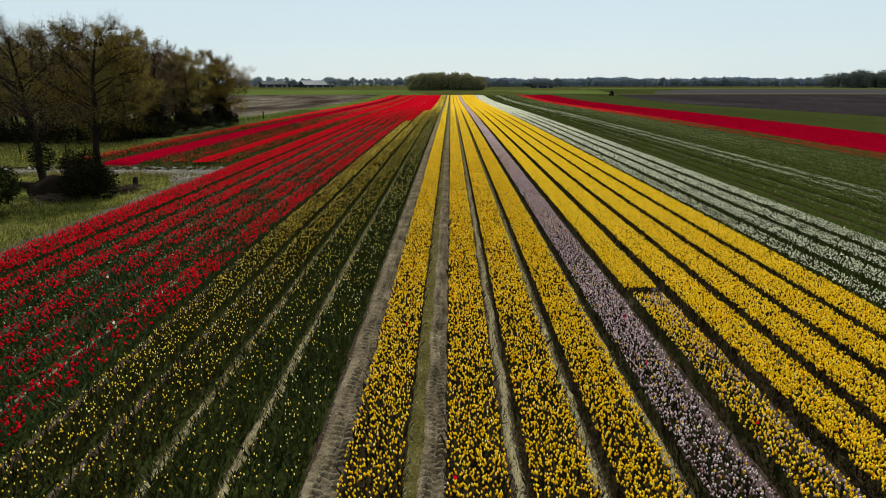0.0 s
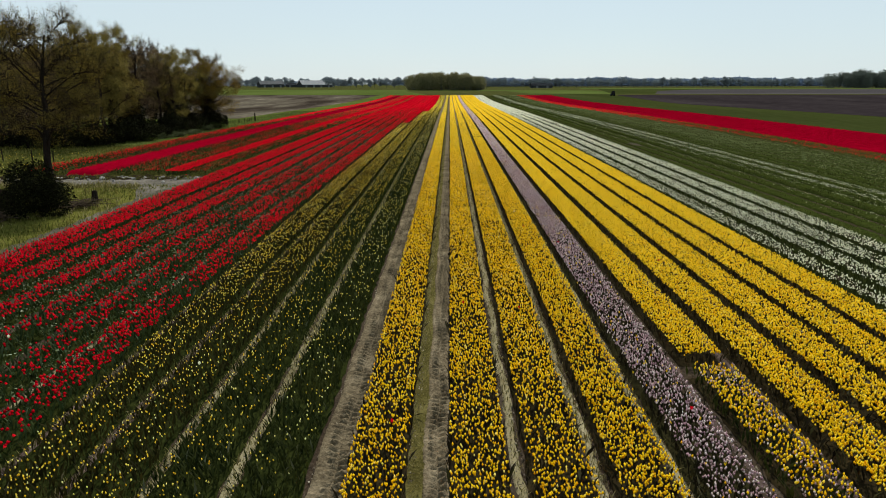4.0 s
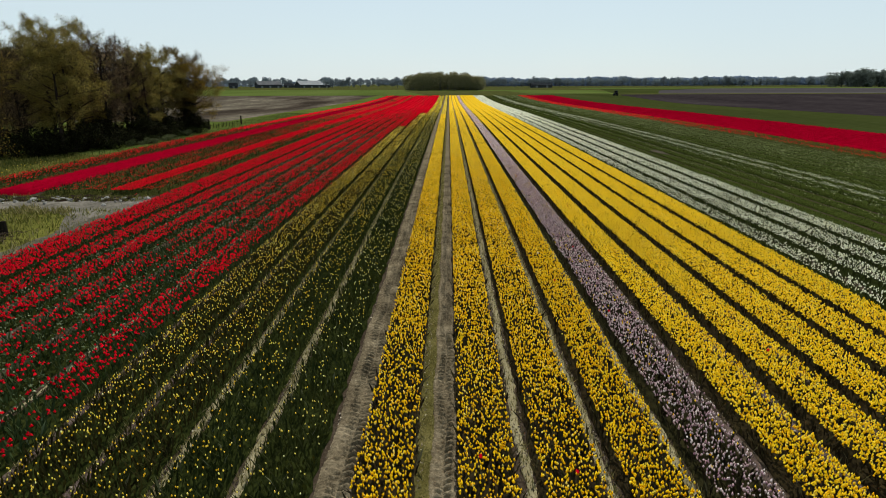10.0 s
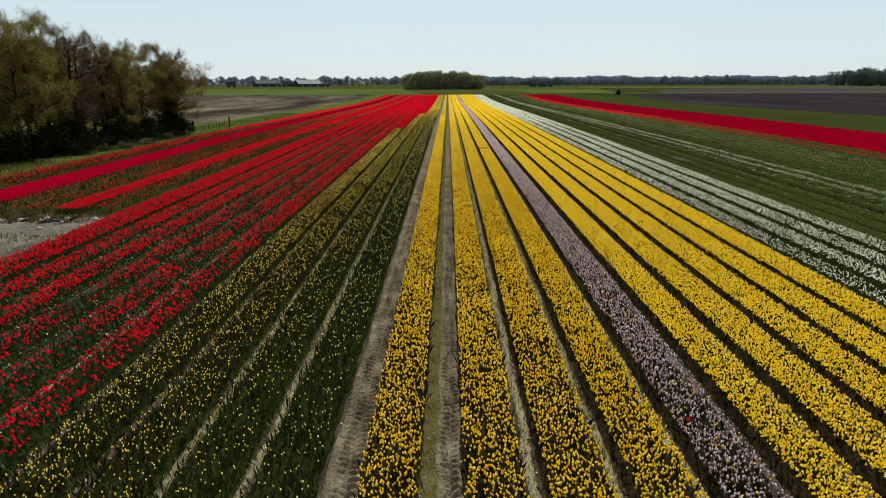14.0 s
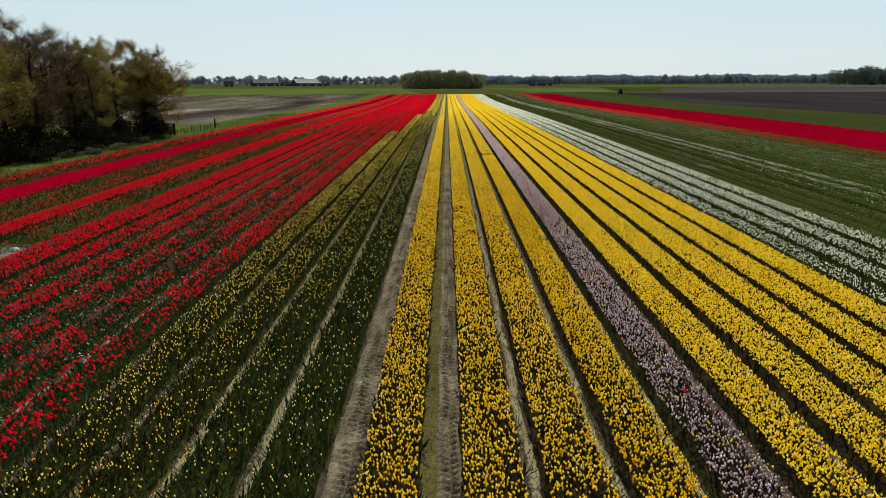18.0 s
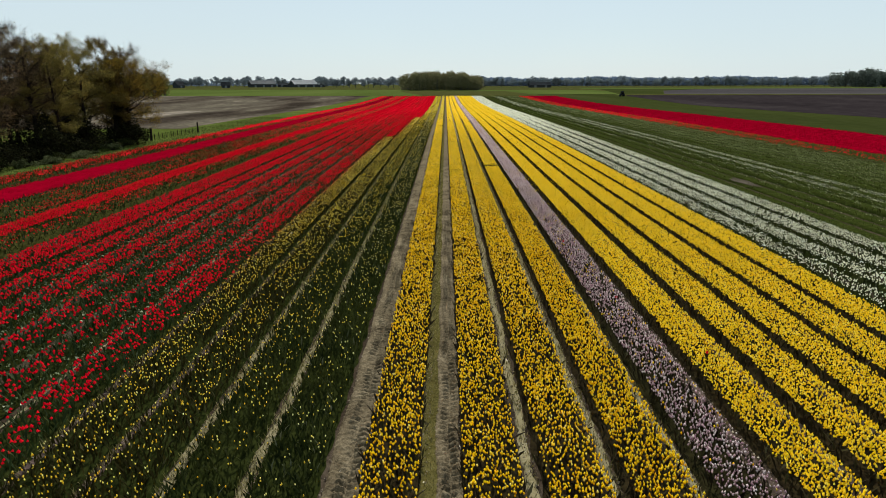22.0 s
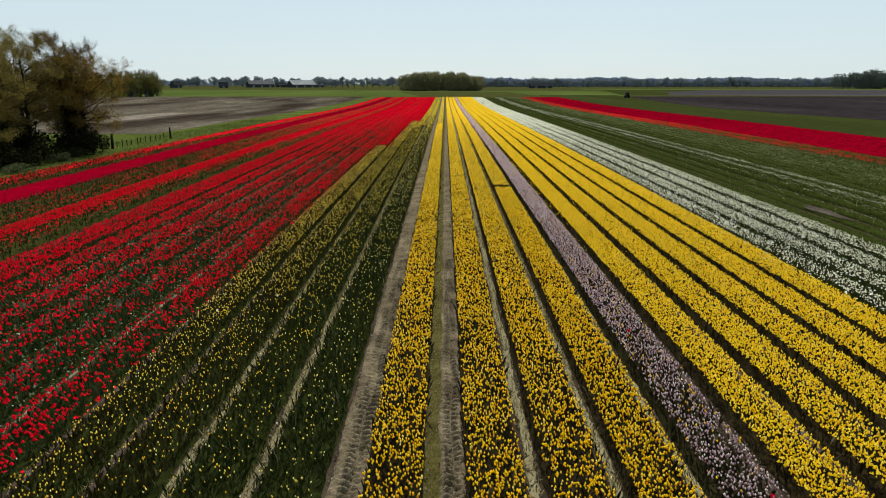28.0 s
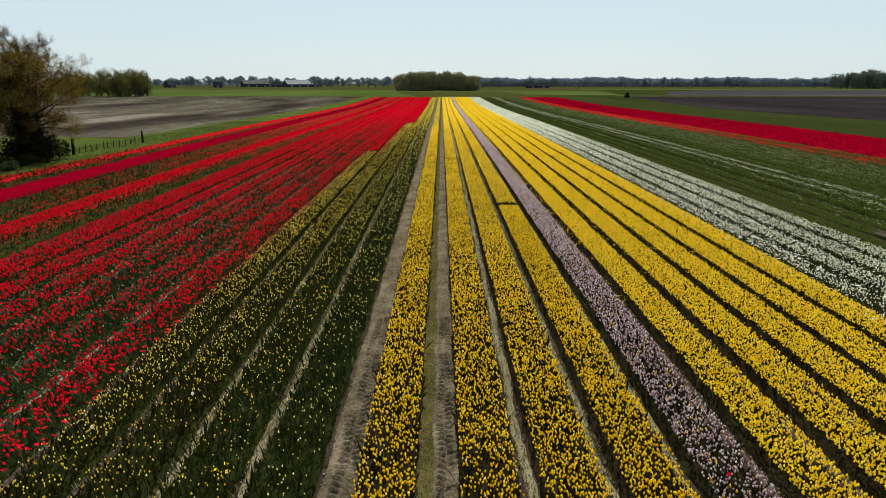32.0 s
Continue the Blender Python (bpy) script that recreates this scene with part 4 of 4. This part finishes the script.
def wheel_track(name, x0, x1, lug0, lug1, label):
    """A strip of bare ground with the herring-bone print of a tractor tyre from lug0 to lug1."""
    xs = np.linspace(x0, x1, 13)

    def height(X, Y):
        u = (X - lug0) / (lug1 - lug0) * 2 - 1
        inside = (np.abs(u) < 1) & (Y < 130)
        wob = 0.35 * np.sin(Y * 0.9) + 0.25 * np.sin(Y * 2.3 + 1)
        ph = np.sin(6.2832 * (Y + wob * 0.1 - 0.10 * np.abs(u)) / 0.20 + np.where(u > 0, 3.14, 0))
        print_ = np.where(inside, 0.077 * np.clip(ph * 1.6 - 0.25, -1, 1) * (0.55 + 0.45 * np.sin(Y * 0.61 + 2 * u) * np.sin(Y * 1.9 + np.sin(Y * 0.37) * 2)), 0.0)
        edge = np.minimum(X - x0, x1 - X)
        return 0.06 + print_ - 0.035 * (edge < 0.01) + 0.008 * np.sin(X * 31 + Y * 7) * np.sin(Y * 11 - X * 17)

    v, f = sheet(xs, YS, height)
    v[:, 0] += 0.03 * np.sin(v[:, 1] * 1.7) + r9.normal(0, 0.006, len(v))
    v[:, 2] += r9.normal(0, 0.014, len(v))
    tagged(raw(name, draped(v), f, M["tread"], smooth=False), label=label, category="wheel track", kind="structure")


wheel_track("wheel_track_1", -2.78, -2.09, -2.60, -2.12, "pale dry wheel track with tyre prints in bare soil")
wheel_track("wheel_track_2", -0.60, -0.08, -0.50, -0.14, "wheel track with tyre prints beside a grass strip")


def dry_path(name, x, half, mat, label):
    xs = np.array([-1.0, -0.6, 0, 0.6, 1.0]) * half + x
    v, f = sheet(xs, np.concatenate([np.arange(-8, 100, 0.2), np.arange(100, END, 1.5), [END]]), lambda X, Y: 0.03 - 0.035 * (np.abs(X - x) > half * 0.9))
    v[:, 0] += 0.04 * np.sin(v[:, 1] * 1.3 + x) + r9.normal(0, 0.02, len(v))
    v[:, 2] += r9.normal(0, 0.008, len(v))
    tagged(raw(name, draped(v), f, M[mat]), label=label, category="path", kind="structure")


for k, (x, half) in enumerate(((-9.02, 0.06), (-7.46, 0.08), (-5.86, 0.10), (-4.29, 0.11), (1.32, 0.10), (2.9, 0.09), (4.46, 0.085), (6.02, 0.09), (7.62, 0.075), (-10.62, 0.035))):
    dry_path("path_%d" % (k + 1), x, half, *(("litter", "brown footpath strewn with fallen petals between two beds") if 6 < x < 8 else ("litter", "narrow brown soil path between two beds") if -9.5 < x < -7 else ("path", "narrow pale dry footpath between two beds")))


def blades(name, x, y, size, mat, label, category="grass", z=0.0):
    p = draped(np.stack([x, y, np.zeros(len(x)) + z], 1))
    return tagged(raw(name, *scatter(p, size, *STRAW, tilt=0.35, stretch=0.5), M[mat]), label=label, category=category, kind="stuff")


def over(n, x0, x1, y0, y1):
    return r9.uniform(x0, x1, n), r9.uniform(y0, y1, n)


for k, (x, half, n) in enumerate(((-9.02, 0.09, 5000), (-7.46, 0.1, 7000), (-5.86, 0.13, 11000), (-4.29, 0.14, 11000), (1.32, 0.12, 5000), (2.9, 0.12, 9000), (4.46, 0.1, 6000))):
    blades("straw", *over(n, x - half, x + half, 5, 120), 0.10, "verge", "dry straw and weeds along a footpath", z=0.02)
v, f = sheet(np.array([-0.92, -0.82, -0.7, -0.56]), np.append(np.arange(-8, 160, 0.3), END), lambda X, Y: 0.03 + 0.012 * np.sin(Y * 5 + X * 23))
v[:, 0] += r9.normal(0, 0.02, len(v))
tagged(raw("grass_strip_ground", draped(v), f, M["olive"]), label="strip of low olive turf beside the wheel track", category="grass", kind="structure")
blades("grass_strip", *over(14000, -0.92, -0.58, 5, 150), 0.085, "verge", "low olive grass strip beside the wheel track", z=0.0)
CLOD = (TIP[0] * np.array([1.1, 0.9, 0.55]), TIP[1])
for k, (x, half, n) in enumerate(((-2.6, 0.2, 5000), (-2.13, 0.08, 2500), (-0.84, 0.1, 2500), (-0.1, 0.05, 2000), (-9.02, 0.09, 2000), (-7.46, 0.1, 2500), (-5.86, 0.12, 3500), (-4.29, 0.13, 3500), (1.32, 0.13, 3000), (2.92, 0.12, 3000), (4.46, 0.1, 2500), (6.04, 0.16, 4000), (7.62, 0.13, 2500), (9.23, 0.13, 2000), (10.82, 0.13, 2000))):
    x, y = over(n, x - half, x + half, 6, 90)
    p = draped(np.stack([x, y, np.full(n, 0.03)], 1))
    tagged(raw("soil_clods", *scatter(p, 0.055 * r9.uniform(0.5, 1.5, n), *CLOD, tilt=0.5, stretch=0.3), M["clod"]), label="crumbs of dry soil and litter between the beds", category="soil", kind="stuff")
# leaf chips along the furrows, glints given by their pale colour
for x in (-10.62, -12.2, -13.85, -15.5):
    x, y = over(3600, x - 0.42, x + 0.42, 10, 110)
    p = draped(np.stack([x, y, r9.uniform(0.15, 0.34, len(x))], 1))
    tagged(raw("glint_leaves", *tumbled(p, 0.075, *LEAFLET, 0.5), M["glint"]), label="upturned tulip leaves with painted pale glints along a furrow", category="leaves", kind="stuff")
for x in (6.04, 7.62, 9.23, 10.82, 12.4):
    blades("weeds", *over(900, x - 0.14, x + 0.14, 5, 100), 0.07, "verge", "dry weeds in the furrow between beds")

# ---------------------------------------------------------------- grass verge, meadow, field edge
x, y = over(70000, -46, -20.2, 22, 52)
keep = ~((np.abs(y - 54) < 1.6)) & (r9.uniform(0, 1, len(x)) < 0.45 + 0.4 * np.sin(x * 0.9 + np.sin(y * 0.6) * 2) * np.sin(y * 0.8))
blades("verge_grass", x[keep], y[keep], 0.19, "grass", "rough green and straw-coloured grass on the verge", z=-0.06)
x, y = over(9000, -46, -20.2, 22, 52)
keep = np.sin(x * 0.7 + 1) * np.sin(y * 0.5 + x * 0.2) > 0.1
blades("dry_grass", x[keep], y[keep], 0.24, "verge", "dry straw tufts on the verge", z=-0.06)
x, y = over(5000, -46, -20.6, 50.6, 53.4)
keep = y < 52.6 + 0.6 * np.sin(x * 0.7) + 0.5 * np.sin(x * 2.3) - np.interp(x, (-27, -23, -20.5), (0, 1.8, 5))
blades("verge_grass", x[keep], y[keep], 0.26, "verge", "straggling grass at the edge of the farm track", z=-0.06)
_bx = np.arange(-48, -21.6, 0.35)
v, f = sheet(_bx, np.linspace(54.7, 56.5, 8), lambda X, Y: 0.02 + 0.09 * np.sin(X * 2.3) * np.sin(Y * 5.1 + X) - 0.12 * ((Y < 54.75) | (Y > 56.45)))
v[:, 2] += r9.normal(0, 0.05, len(v))
v[:, 1] += r9.normal(0, 0.08, len(v))
tagged(raw("rubble_bank", draped(v), f, M["mould"]), label="low dark bank of earth along the farm track", category="bank", kind="structure")
x, y = over(2500, -46, -20.6, 54.6, 56.6)
blades("weeds", x, y, 0.22, "grass", "dark weeds among the rubble", z=-0.05)
blades("meadow_grass", *over(26000, -78, -37, 57, 83), 0.26, "grass", "tall meadow grass before the wood", z=-0.06)
blades("edge_grass", *over(22000, -45, -36.6, 57, 190), 0.15, "edge_green", "green grass margin along the bulb field", z=-0.06)
x, y = over(5000, -22.25, -21.75, 60, 130)
blades("grass_tufts", x[::3], y[::3], 0.26 + 0.10 * np.sin(y[::3] * 0.9), "grass", "pale green grass tufts growing between beds")
x, y = over(420, -70, -38, 60, 76)
p = np.stack([x, y, r9.uniform(0.1, 0.3, 420)], 1)
tagged(raw("meadow_flowers", *scatter(draped(p), 0.075, *BUD), M["lemon"]), label="yellow wild flowers dotted over the meadow", category="flowers", kind="stuff")
v, f = sheet(np.array([-20.95, -20.6, -20.2, -19.55]), np.append(np.arange(-8, 51, 0.4), 51), lambda X, Y: 0.02 * np.sin(Y * 3 + X * 5) - 0.01)
v[:, 0] += r9.normal(0, 0.09, len(v))
tagged(raw("field_edge", draped(v), f, M["gravel"]), label="grey gravelly strip along the red bed", category="path", kind="structure")

# ---------------------------------------------------------------- posts, stump, log, rubble


def wood_post(name, at, height, radius, label, lean=3.0, group=""):
    bm = bmesh.new()
    bmesh.ops.create_cone(bm, cap_ends=True, segments=8, radius1=radius, radius2=radius * 0.88, depth=height, matrix=Matrix.Translation((0, 0, height / 2 - 0.1)))
    top = [e for e in bm.edges if all(v.co.z > height * 0.7 for v in e.verts)]
    bmesh.ops.bevel(bm, geom=top, offset=radius * 0.25, segments=1, affect="EDGES")
    for v in bm.verts:
        v.co += noise.noise_vector(v.co * 4 + Vector(at)) * radius * 0.25
    ob = part(name, bm, M["bark"], None, label)
    ob.matrix_basis = pose(at[0], at[1], at[2] + rise(at[1]), r9.uniform(-lean, lean), r9.uniform(-lean, lean), r9.uniform(0, 360))
    return tagged(ob, category="post", group=group)


wood_post("gate_post", (-41.3, 122.0, -0.1), 1.9, 0.17, "thick dark wooden gate post at the field edge", 2)
wood_post("gate_post", (-40.6, 137.0, -0.1), 1.75, 0.15, "thick dark wooden gate post at the field edge", 2)
for k in range(11):
    wood_post("fence_stake", (-41.4 + 0.05 * k - 0.3 * r9.uniform(), 123.6 + k * 1.2, -0.08), r9.uniform(0.8, 1.1), 0.05, "thin weathered fence stake in the grass", 6, "fence stakes")
for k in range(12):
    wood_post("fence_stake", (-38.5 - k * 2.7 + r9.uniform(-0.4, 0.4), 66 + 0.25 * k + r9.uniform(-0.5, 0.5), -0.08), r9.uniform(1.1, 1.4), 0.06, "thin weathered fence stake in the meadow", 5, "meadow fence stakes")
for k in range(8):
    wood_post("fence_stake", (-44 - k * 3.2, 124 + r9.uniform(-0.4, 0.4), -0.08), 1.2, 0.06, "thin weathered fence stake at the field edge", 5, "fence stakes")

bm = bmesh.new()
bmesh.ops.create_cone(bm, cap_ends=True, segments=12, radius1=0.30, radius2=0.21, depth=0.95, matrix=Matrix.Translation((0, 0, 0.42)))
bmesh.ops.subdivide_edges(bm, edges=[e for e in bm.edges if abs(e.verts[0].co.z - e.verts[1].co.z) > 0.5], cuts=3)
for v in bm.verts:
    v.co += Vector((0.12 * v.co.z, 0, 0)) + noise.noise_vector(v.co * 5) * 0.06
stump = part("tree_stump", bm, M["bark"], None, "short dark weathered tree stump in the grass")
stump.location = (-23.3, 45.3, rise(45.3) - 0.06)
stump.scale = (0.72, 0.72, 0.82)
tagged(stump, category="stump")

v, f = tube([(-0.1, 0, 0.24), (0.7, 0.05, 0.26), (1.5, -0.04, 0.25), (2.4, 0.02, 0.24)], [0.24, 0.27, 0.25, 0.22], 10)
log = tagged(raw("fallen_log", v, f, M["bark"], smooth=True), label="dark fallen log lying beside the leaning tree", category="log")
log.location = (-32.0, 44.6, rise(44.6) - 0.08)
bm = bmesh.new()
bmesh.ops.create_icosphere(bm, subdivisions=4, radius=1.0)
for v in bm.verts:
    k = 1 + 0.25 * noise.noise(v.co * 1.3 + Vector((3, 1, 0)))
    v.co = Vector((v.co.x * 1.5 * k, v.co.y * 1.0 * k, max(-0.05, v.co.z * 1.35 * k))) + noise.noise_vector(v.co * 6) * 0.06
heap = part("compost_mound", bm, M["mould"], None, "rounded dark brown heap of earth beside the bush", True)
heap.location = (-27.0, 41.4, rise(41.4) - 0.06)
tagged(heap, category="heap")
sticks = []
for k in range(160):
    a, l = r9.uniform(0, 6.28), r9.uniform(0.4, 1.1)
    c = np.array([r9.normal(0, 0.6), r9.normal(0, 0.4), r9.uniform(0.03, 0.45)])
    d = np.array([math.cos(a), math.sin(a), r9.uniform(-0.15, 0.3)]) * l / 2
    sticks.append(tube([c - d, c, c + d], [0.02, 0.018, 0.008], 3))
pile = tagged(raw("brush_pile", *joined(sticks), M["twig"]), label="loose pile of pale dead branches beside the bush", category="brush pile")
pile.location = (-25.8, 39.6, rise(39.6) - 0.05)
copy_thing(pile, pose(-23.0, 43.3, rise(43.3) - 0.05, 0, 0, 70))

STONES = []
for k in range(4):
    bm = bmesh.new()
    bmesh.ops.create_icosphere(bm, subdivisions=1, radius=0.5)
    for v in bm.verts:
        v.co = Vector((v.co.x, v.co.y * 0.75, v.co.z * 0.7)) + noise.noise_vector(v.co * 2.3 + Vector((k * 3.1, 0, 0))) * 0.16
    me = bpy.data.meshes.new("stone")
    bm.to_mesh(me)
    bm.free()
    me.materials.append(M["rubble"])
    STONES.append(me)
rubble = empty("rubble", (-33, 55.6, rise(55.6)), label="pale broken rubble strewn along the track", category="rubble")
for k in range(240):
    o = new("stone", STONES[k % 4])
    o.parent = rubble
    z = 0.08 + 0.4 * r9.uniform(0, 1) ** 2.5
    o.matrix_basis = pose(r9.uniform(-13, 12.5), r9.normal(-0.4, 0.6), -0.02, r9.uniform(-30, 30), r9.uniform(-30, 30), r9.uniform(0, 360)) @ Matrix.Scale(z, 4)

# ---------------------------------------------------------------- farms and tractor


def box(bm, x0, x1, y0, y1, z0, z1):
    m = Matrix.Translation(((x0 + x1) / 2, (y0 + y1) / 2, (z0 + z1) / 2)) @ Matrix.Diagonal((x1 - x0, y1 - y0, z1 - z0, 1))
    bmesh.ops.create_cube(bm, size=1, matrix=m)


def barn(name, at, wide, deep, eaves, ridge, roof_mat, label, turn=0.0, doors=3, gable=False):
    b = empty(name, at, label=label, category="building")
    b.rotation_euler = (0, 0, radians(turn))
    bm = bmesh.new()
    box(bm, -wide / 2, wide / 2, -deep / 2, deep / 2, -0.2, eaves)
    for sx in (-1, 1):
        vs = [bm.verts.new((sx * (wide / 2 - 0.1), y, z)) for y, z in ((-deep / 2, eaves), (deep / 2, eaves), (0, ridge - 0.15))]
        bm.faces.new(vs)
    part("wall", bm, M["barn_wall"], b)
    for sy in (-1, 1):
        bm = bmesh.new()
        o = 0.8
        zz = eaves - o * (ridge - eaves) / (deep / 2)
        vs = [bm.verts.new(c) for c in ((-wide / 2 - o, sy * (deep / 2 + o), zz), (wide / 2 + o, sy * (deep / 2 + o), zz), (wide / 2 + o, 0, ridge), (-wide / 2 - o, 0, ridge))]
        face = bm.faces.new(vs)
        bmesh.ops.solidify(bm, geom=[face], thickness=0.25)
        part("roof", bm, M[roof_mat], b)
    for k in range(doors):
        bm = bmesh.new()
        x = -wide / 2 + wide * (k + 0.5) / doors
        box(bm, x - 1.8, x + 1.8, -deep / 2 - 0.12, -deep / 2 + 0.1, 0, min(3.8, eaves - 0.6))
        part("door", bm, M["barn_door"], b)
    return b


barn("barn", (-348, 1250, 0), 46, 28, 6.0, 12.5, "roof_grey", "long dark barn with a low grey roof", 30)
barn("barn", (-262, 1245, 0), 60, 32, 5.5, 13.0, "roof_pale", "large barn with a pale grey sheet roof", 34, 4)
barn("barn", (-306, 1270, 0), 30, 16, 4.5, 8.5, "roof_dark", "low dark shed between two barns", 0, 2)
barn("house", (-452, 1120, 0), 16, 11, 5, 11.0, "roof_dark", "distant house with a steep dark roof", 70, 1)
barn("house", (-372, 1120, 0), 14, 10, 4.5, 9.5, "roof_dark", "distant farmhouse with a dark roof", 20, 1)
barn("barn", (150, 1060, 0), 34, 14, 4.0, 8.0, "roof_dark", "low dark farm shed among the roadside trees", 5, 2)


def wheel(parent, x, y, r, w):
    bm = bmesh.new()
    rot = Matrix.Translation((x, y, r)) @ Matrix.Rotation(radians(90), 4, "Y")
    bmesh.ops.create_cone(bm, cap_ends=True, segments=20, radius1=r, radius2=r, depth=w, matrix=rot)
    bmesh.ops.bevel(bm, geom=[e for e in bm.edges if len(e.link_faces) == 2 and any(len(fc.verts) > 6 for fc in e.link_faces)], offset=r * 0.12, segments=2, affect="EDGES")
    t = part("wheel", bm, M["tyre"], parent, "black ribbed tyre", True)
    bm = bmesh.new()
    bmesh.ops.create_cone(bm, cap_ends=True, segments=16, radius1=r * 0.5, radius2=r * 0.5, depth=w + 0.06, matrix=rot)
    part("rim", bm, M["tractor_paint"], t, "painted steel rim")


tractor = empty("tractor", (99.2, 396, rise(396) - 0.03), label="small dark tractor with a cab standing on the field", category="tractor")
bm = bmesh.new()
box(bm, -0.45, 0.45, 0.6, 2.5, 0.9, 1.75)
bmesh.ops.bevel(bm, geom=bm.edges[:], offset=0.1, segments=2, affect="EDGES")
part("bonnet", bm, M["tractor_paint"], tractor)
bm = bmesh.new()
box(bm, -0.35, 0.35, -1.2, 2.2, 0.55, 0.95)
part("chassis", bm, M["tyre"], tractor)
bm = bmesh.new()
for sx in (-0.75, 0.75):
    for sy in (-0.85, 0.55):
        box(bm, sx - 0.05, sx + 0.05, sy - 0.05, sy + 0.05, 0.95, 2.75)
part("cab_frame", bm, M["tyre"], tractor)
bm = bmesh.new()
box(bm, -0.85, 0.85, -1.0, 0.7, 2.75, 2.92)
bmesh.ops.bevel(bm, geom=bm.edges[:], offset=0.06, segments=2, affect="EDGES")
part("cab_roof", bm, M["tractor_paint"], tractor)
bm = bmesh.new()
box(bm, -0.72, 0.72, -0.82, 0.52, 1.0, 2.74)
part("cab_glass", bm, M["glass"], tractor, "tinted cab windows")
for sx in (-0.95, 0.95):
    wheel(tractor, sx, -0.5, 0.85, 0.55)
    wheel(tractor, sx * 0.9, 1.9, 0.58, 0.4)

# ---------------------------------------------------------------- single tulips


def petals():
    """A tulip's bloom of six petals, 0.08 m high, with its foot at the origin."""
    v, f = [], []
    for k in range(6):
        a, o = 6.2832 * k / 6, 0.92 if k % 2 else 1.0
        n = len(v)
        for da, r, z in ((0, 0.004, 0), (-0.62, 0.030 * o, 0.03), (0.62, 0.030 * o, 0.03), (-0.5, 0.029 * o, 0.058), (0.5, 0.029 * o, 0.058), (0, 0.020 * o, 0.084 * o)):
            v.append((r * math.cos(a + da), r * math.sin(a + da), z))
        f += [(n, n + 2, n + 1), (n + 1, n + 2, n + 3), (n + 2, n + 4, n + 3), (n + 3, n + 4, n + 5)]
    return np.array(v), np.array(f)


def lone_tulip(at, mat, label, name="tulip"):
    t = empty(name, (at[0], at[1], rise(at[1])), label=label, category="tulip", group="stray tulips")
    v, f = petals()
    raw("bloom", v * 1.25 + np.array([0, 0, 0.40]), f, M[mat], t, True)
    raw("stem", *tube([(0, 0, -0.02), (0.008, 0.004, 0.2), (0, 0, 0.405)], [0.005, 0.005, 0.004], 5), M["blade"], t, True)
    for a in (0.4, 2.6, 4.4):
        lv, lf = scatter(np.zeros((1, 3)), 0.3, *BLADE, tilt=0.1)
        raw("leaf", lv @ np.array([[math.cos(a), math.sin(a), 0], [-math.sin(a), math.cos(a), 0], [0, 0, 1]]), lf, M["blade"], t)
    return t


for x, y in ((6.6, 12.0), (0.1, 10.0), (5.4, 18.1), (5.1, 14.9), (2.2, 24.5), (0.4, 25.0), (5.1, 62.8), (6.8, 50.5), (-1.3, 17.5), (3.7, 36.2), (5.3, 41.0), (5.5, 55.0), (4.9, 33.0), (8.5, 30.0)):
    lone_tulip((x, y, 0), "red", "single stray red tulip among paler flowers", "red_tulip")
for x, y in ((-6.6, 20.3), (-10.2, 17.5), (-12.8, 22.0), (-8.0, 64.5), (-6.4, 66.0), (3.0 + 0.6, 40.0)):
    lone_tulip((x, y, 0), "white", "single stray white tulip in a darker bed", "white_tulip")

# bare, puddled hollow in the low green strip
a = np.linspace(0, 6.2832, 25)[:-1]
v = np.stack([22.6 + 0.5 * np.cos(a) * (1 + 0.3 * np.sin(3 * a)), 82.2 + 2.2 * np.sin(a) * (1 + 0.2 * np.cos(5 * a)), 0 * a + 0.165], 1)
tagged(raw("bare_patch", draped(v), [tuple(range(24))], M["plough_l"]), label="bare grey brown earth patch among green leaves", category="soil", kind="structure")
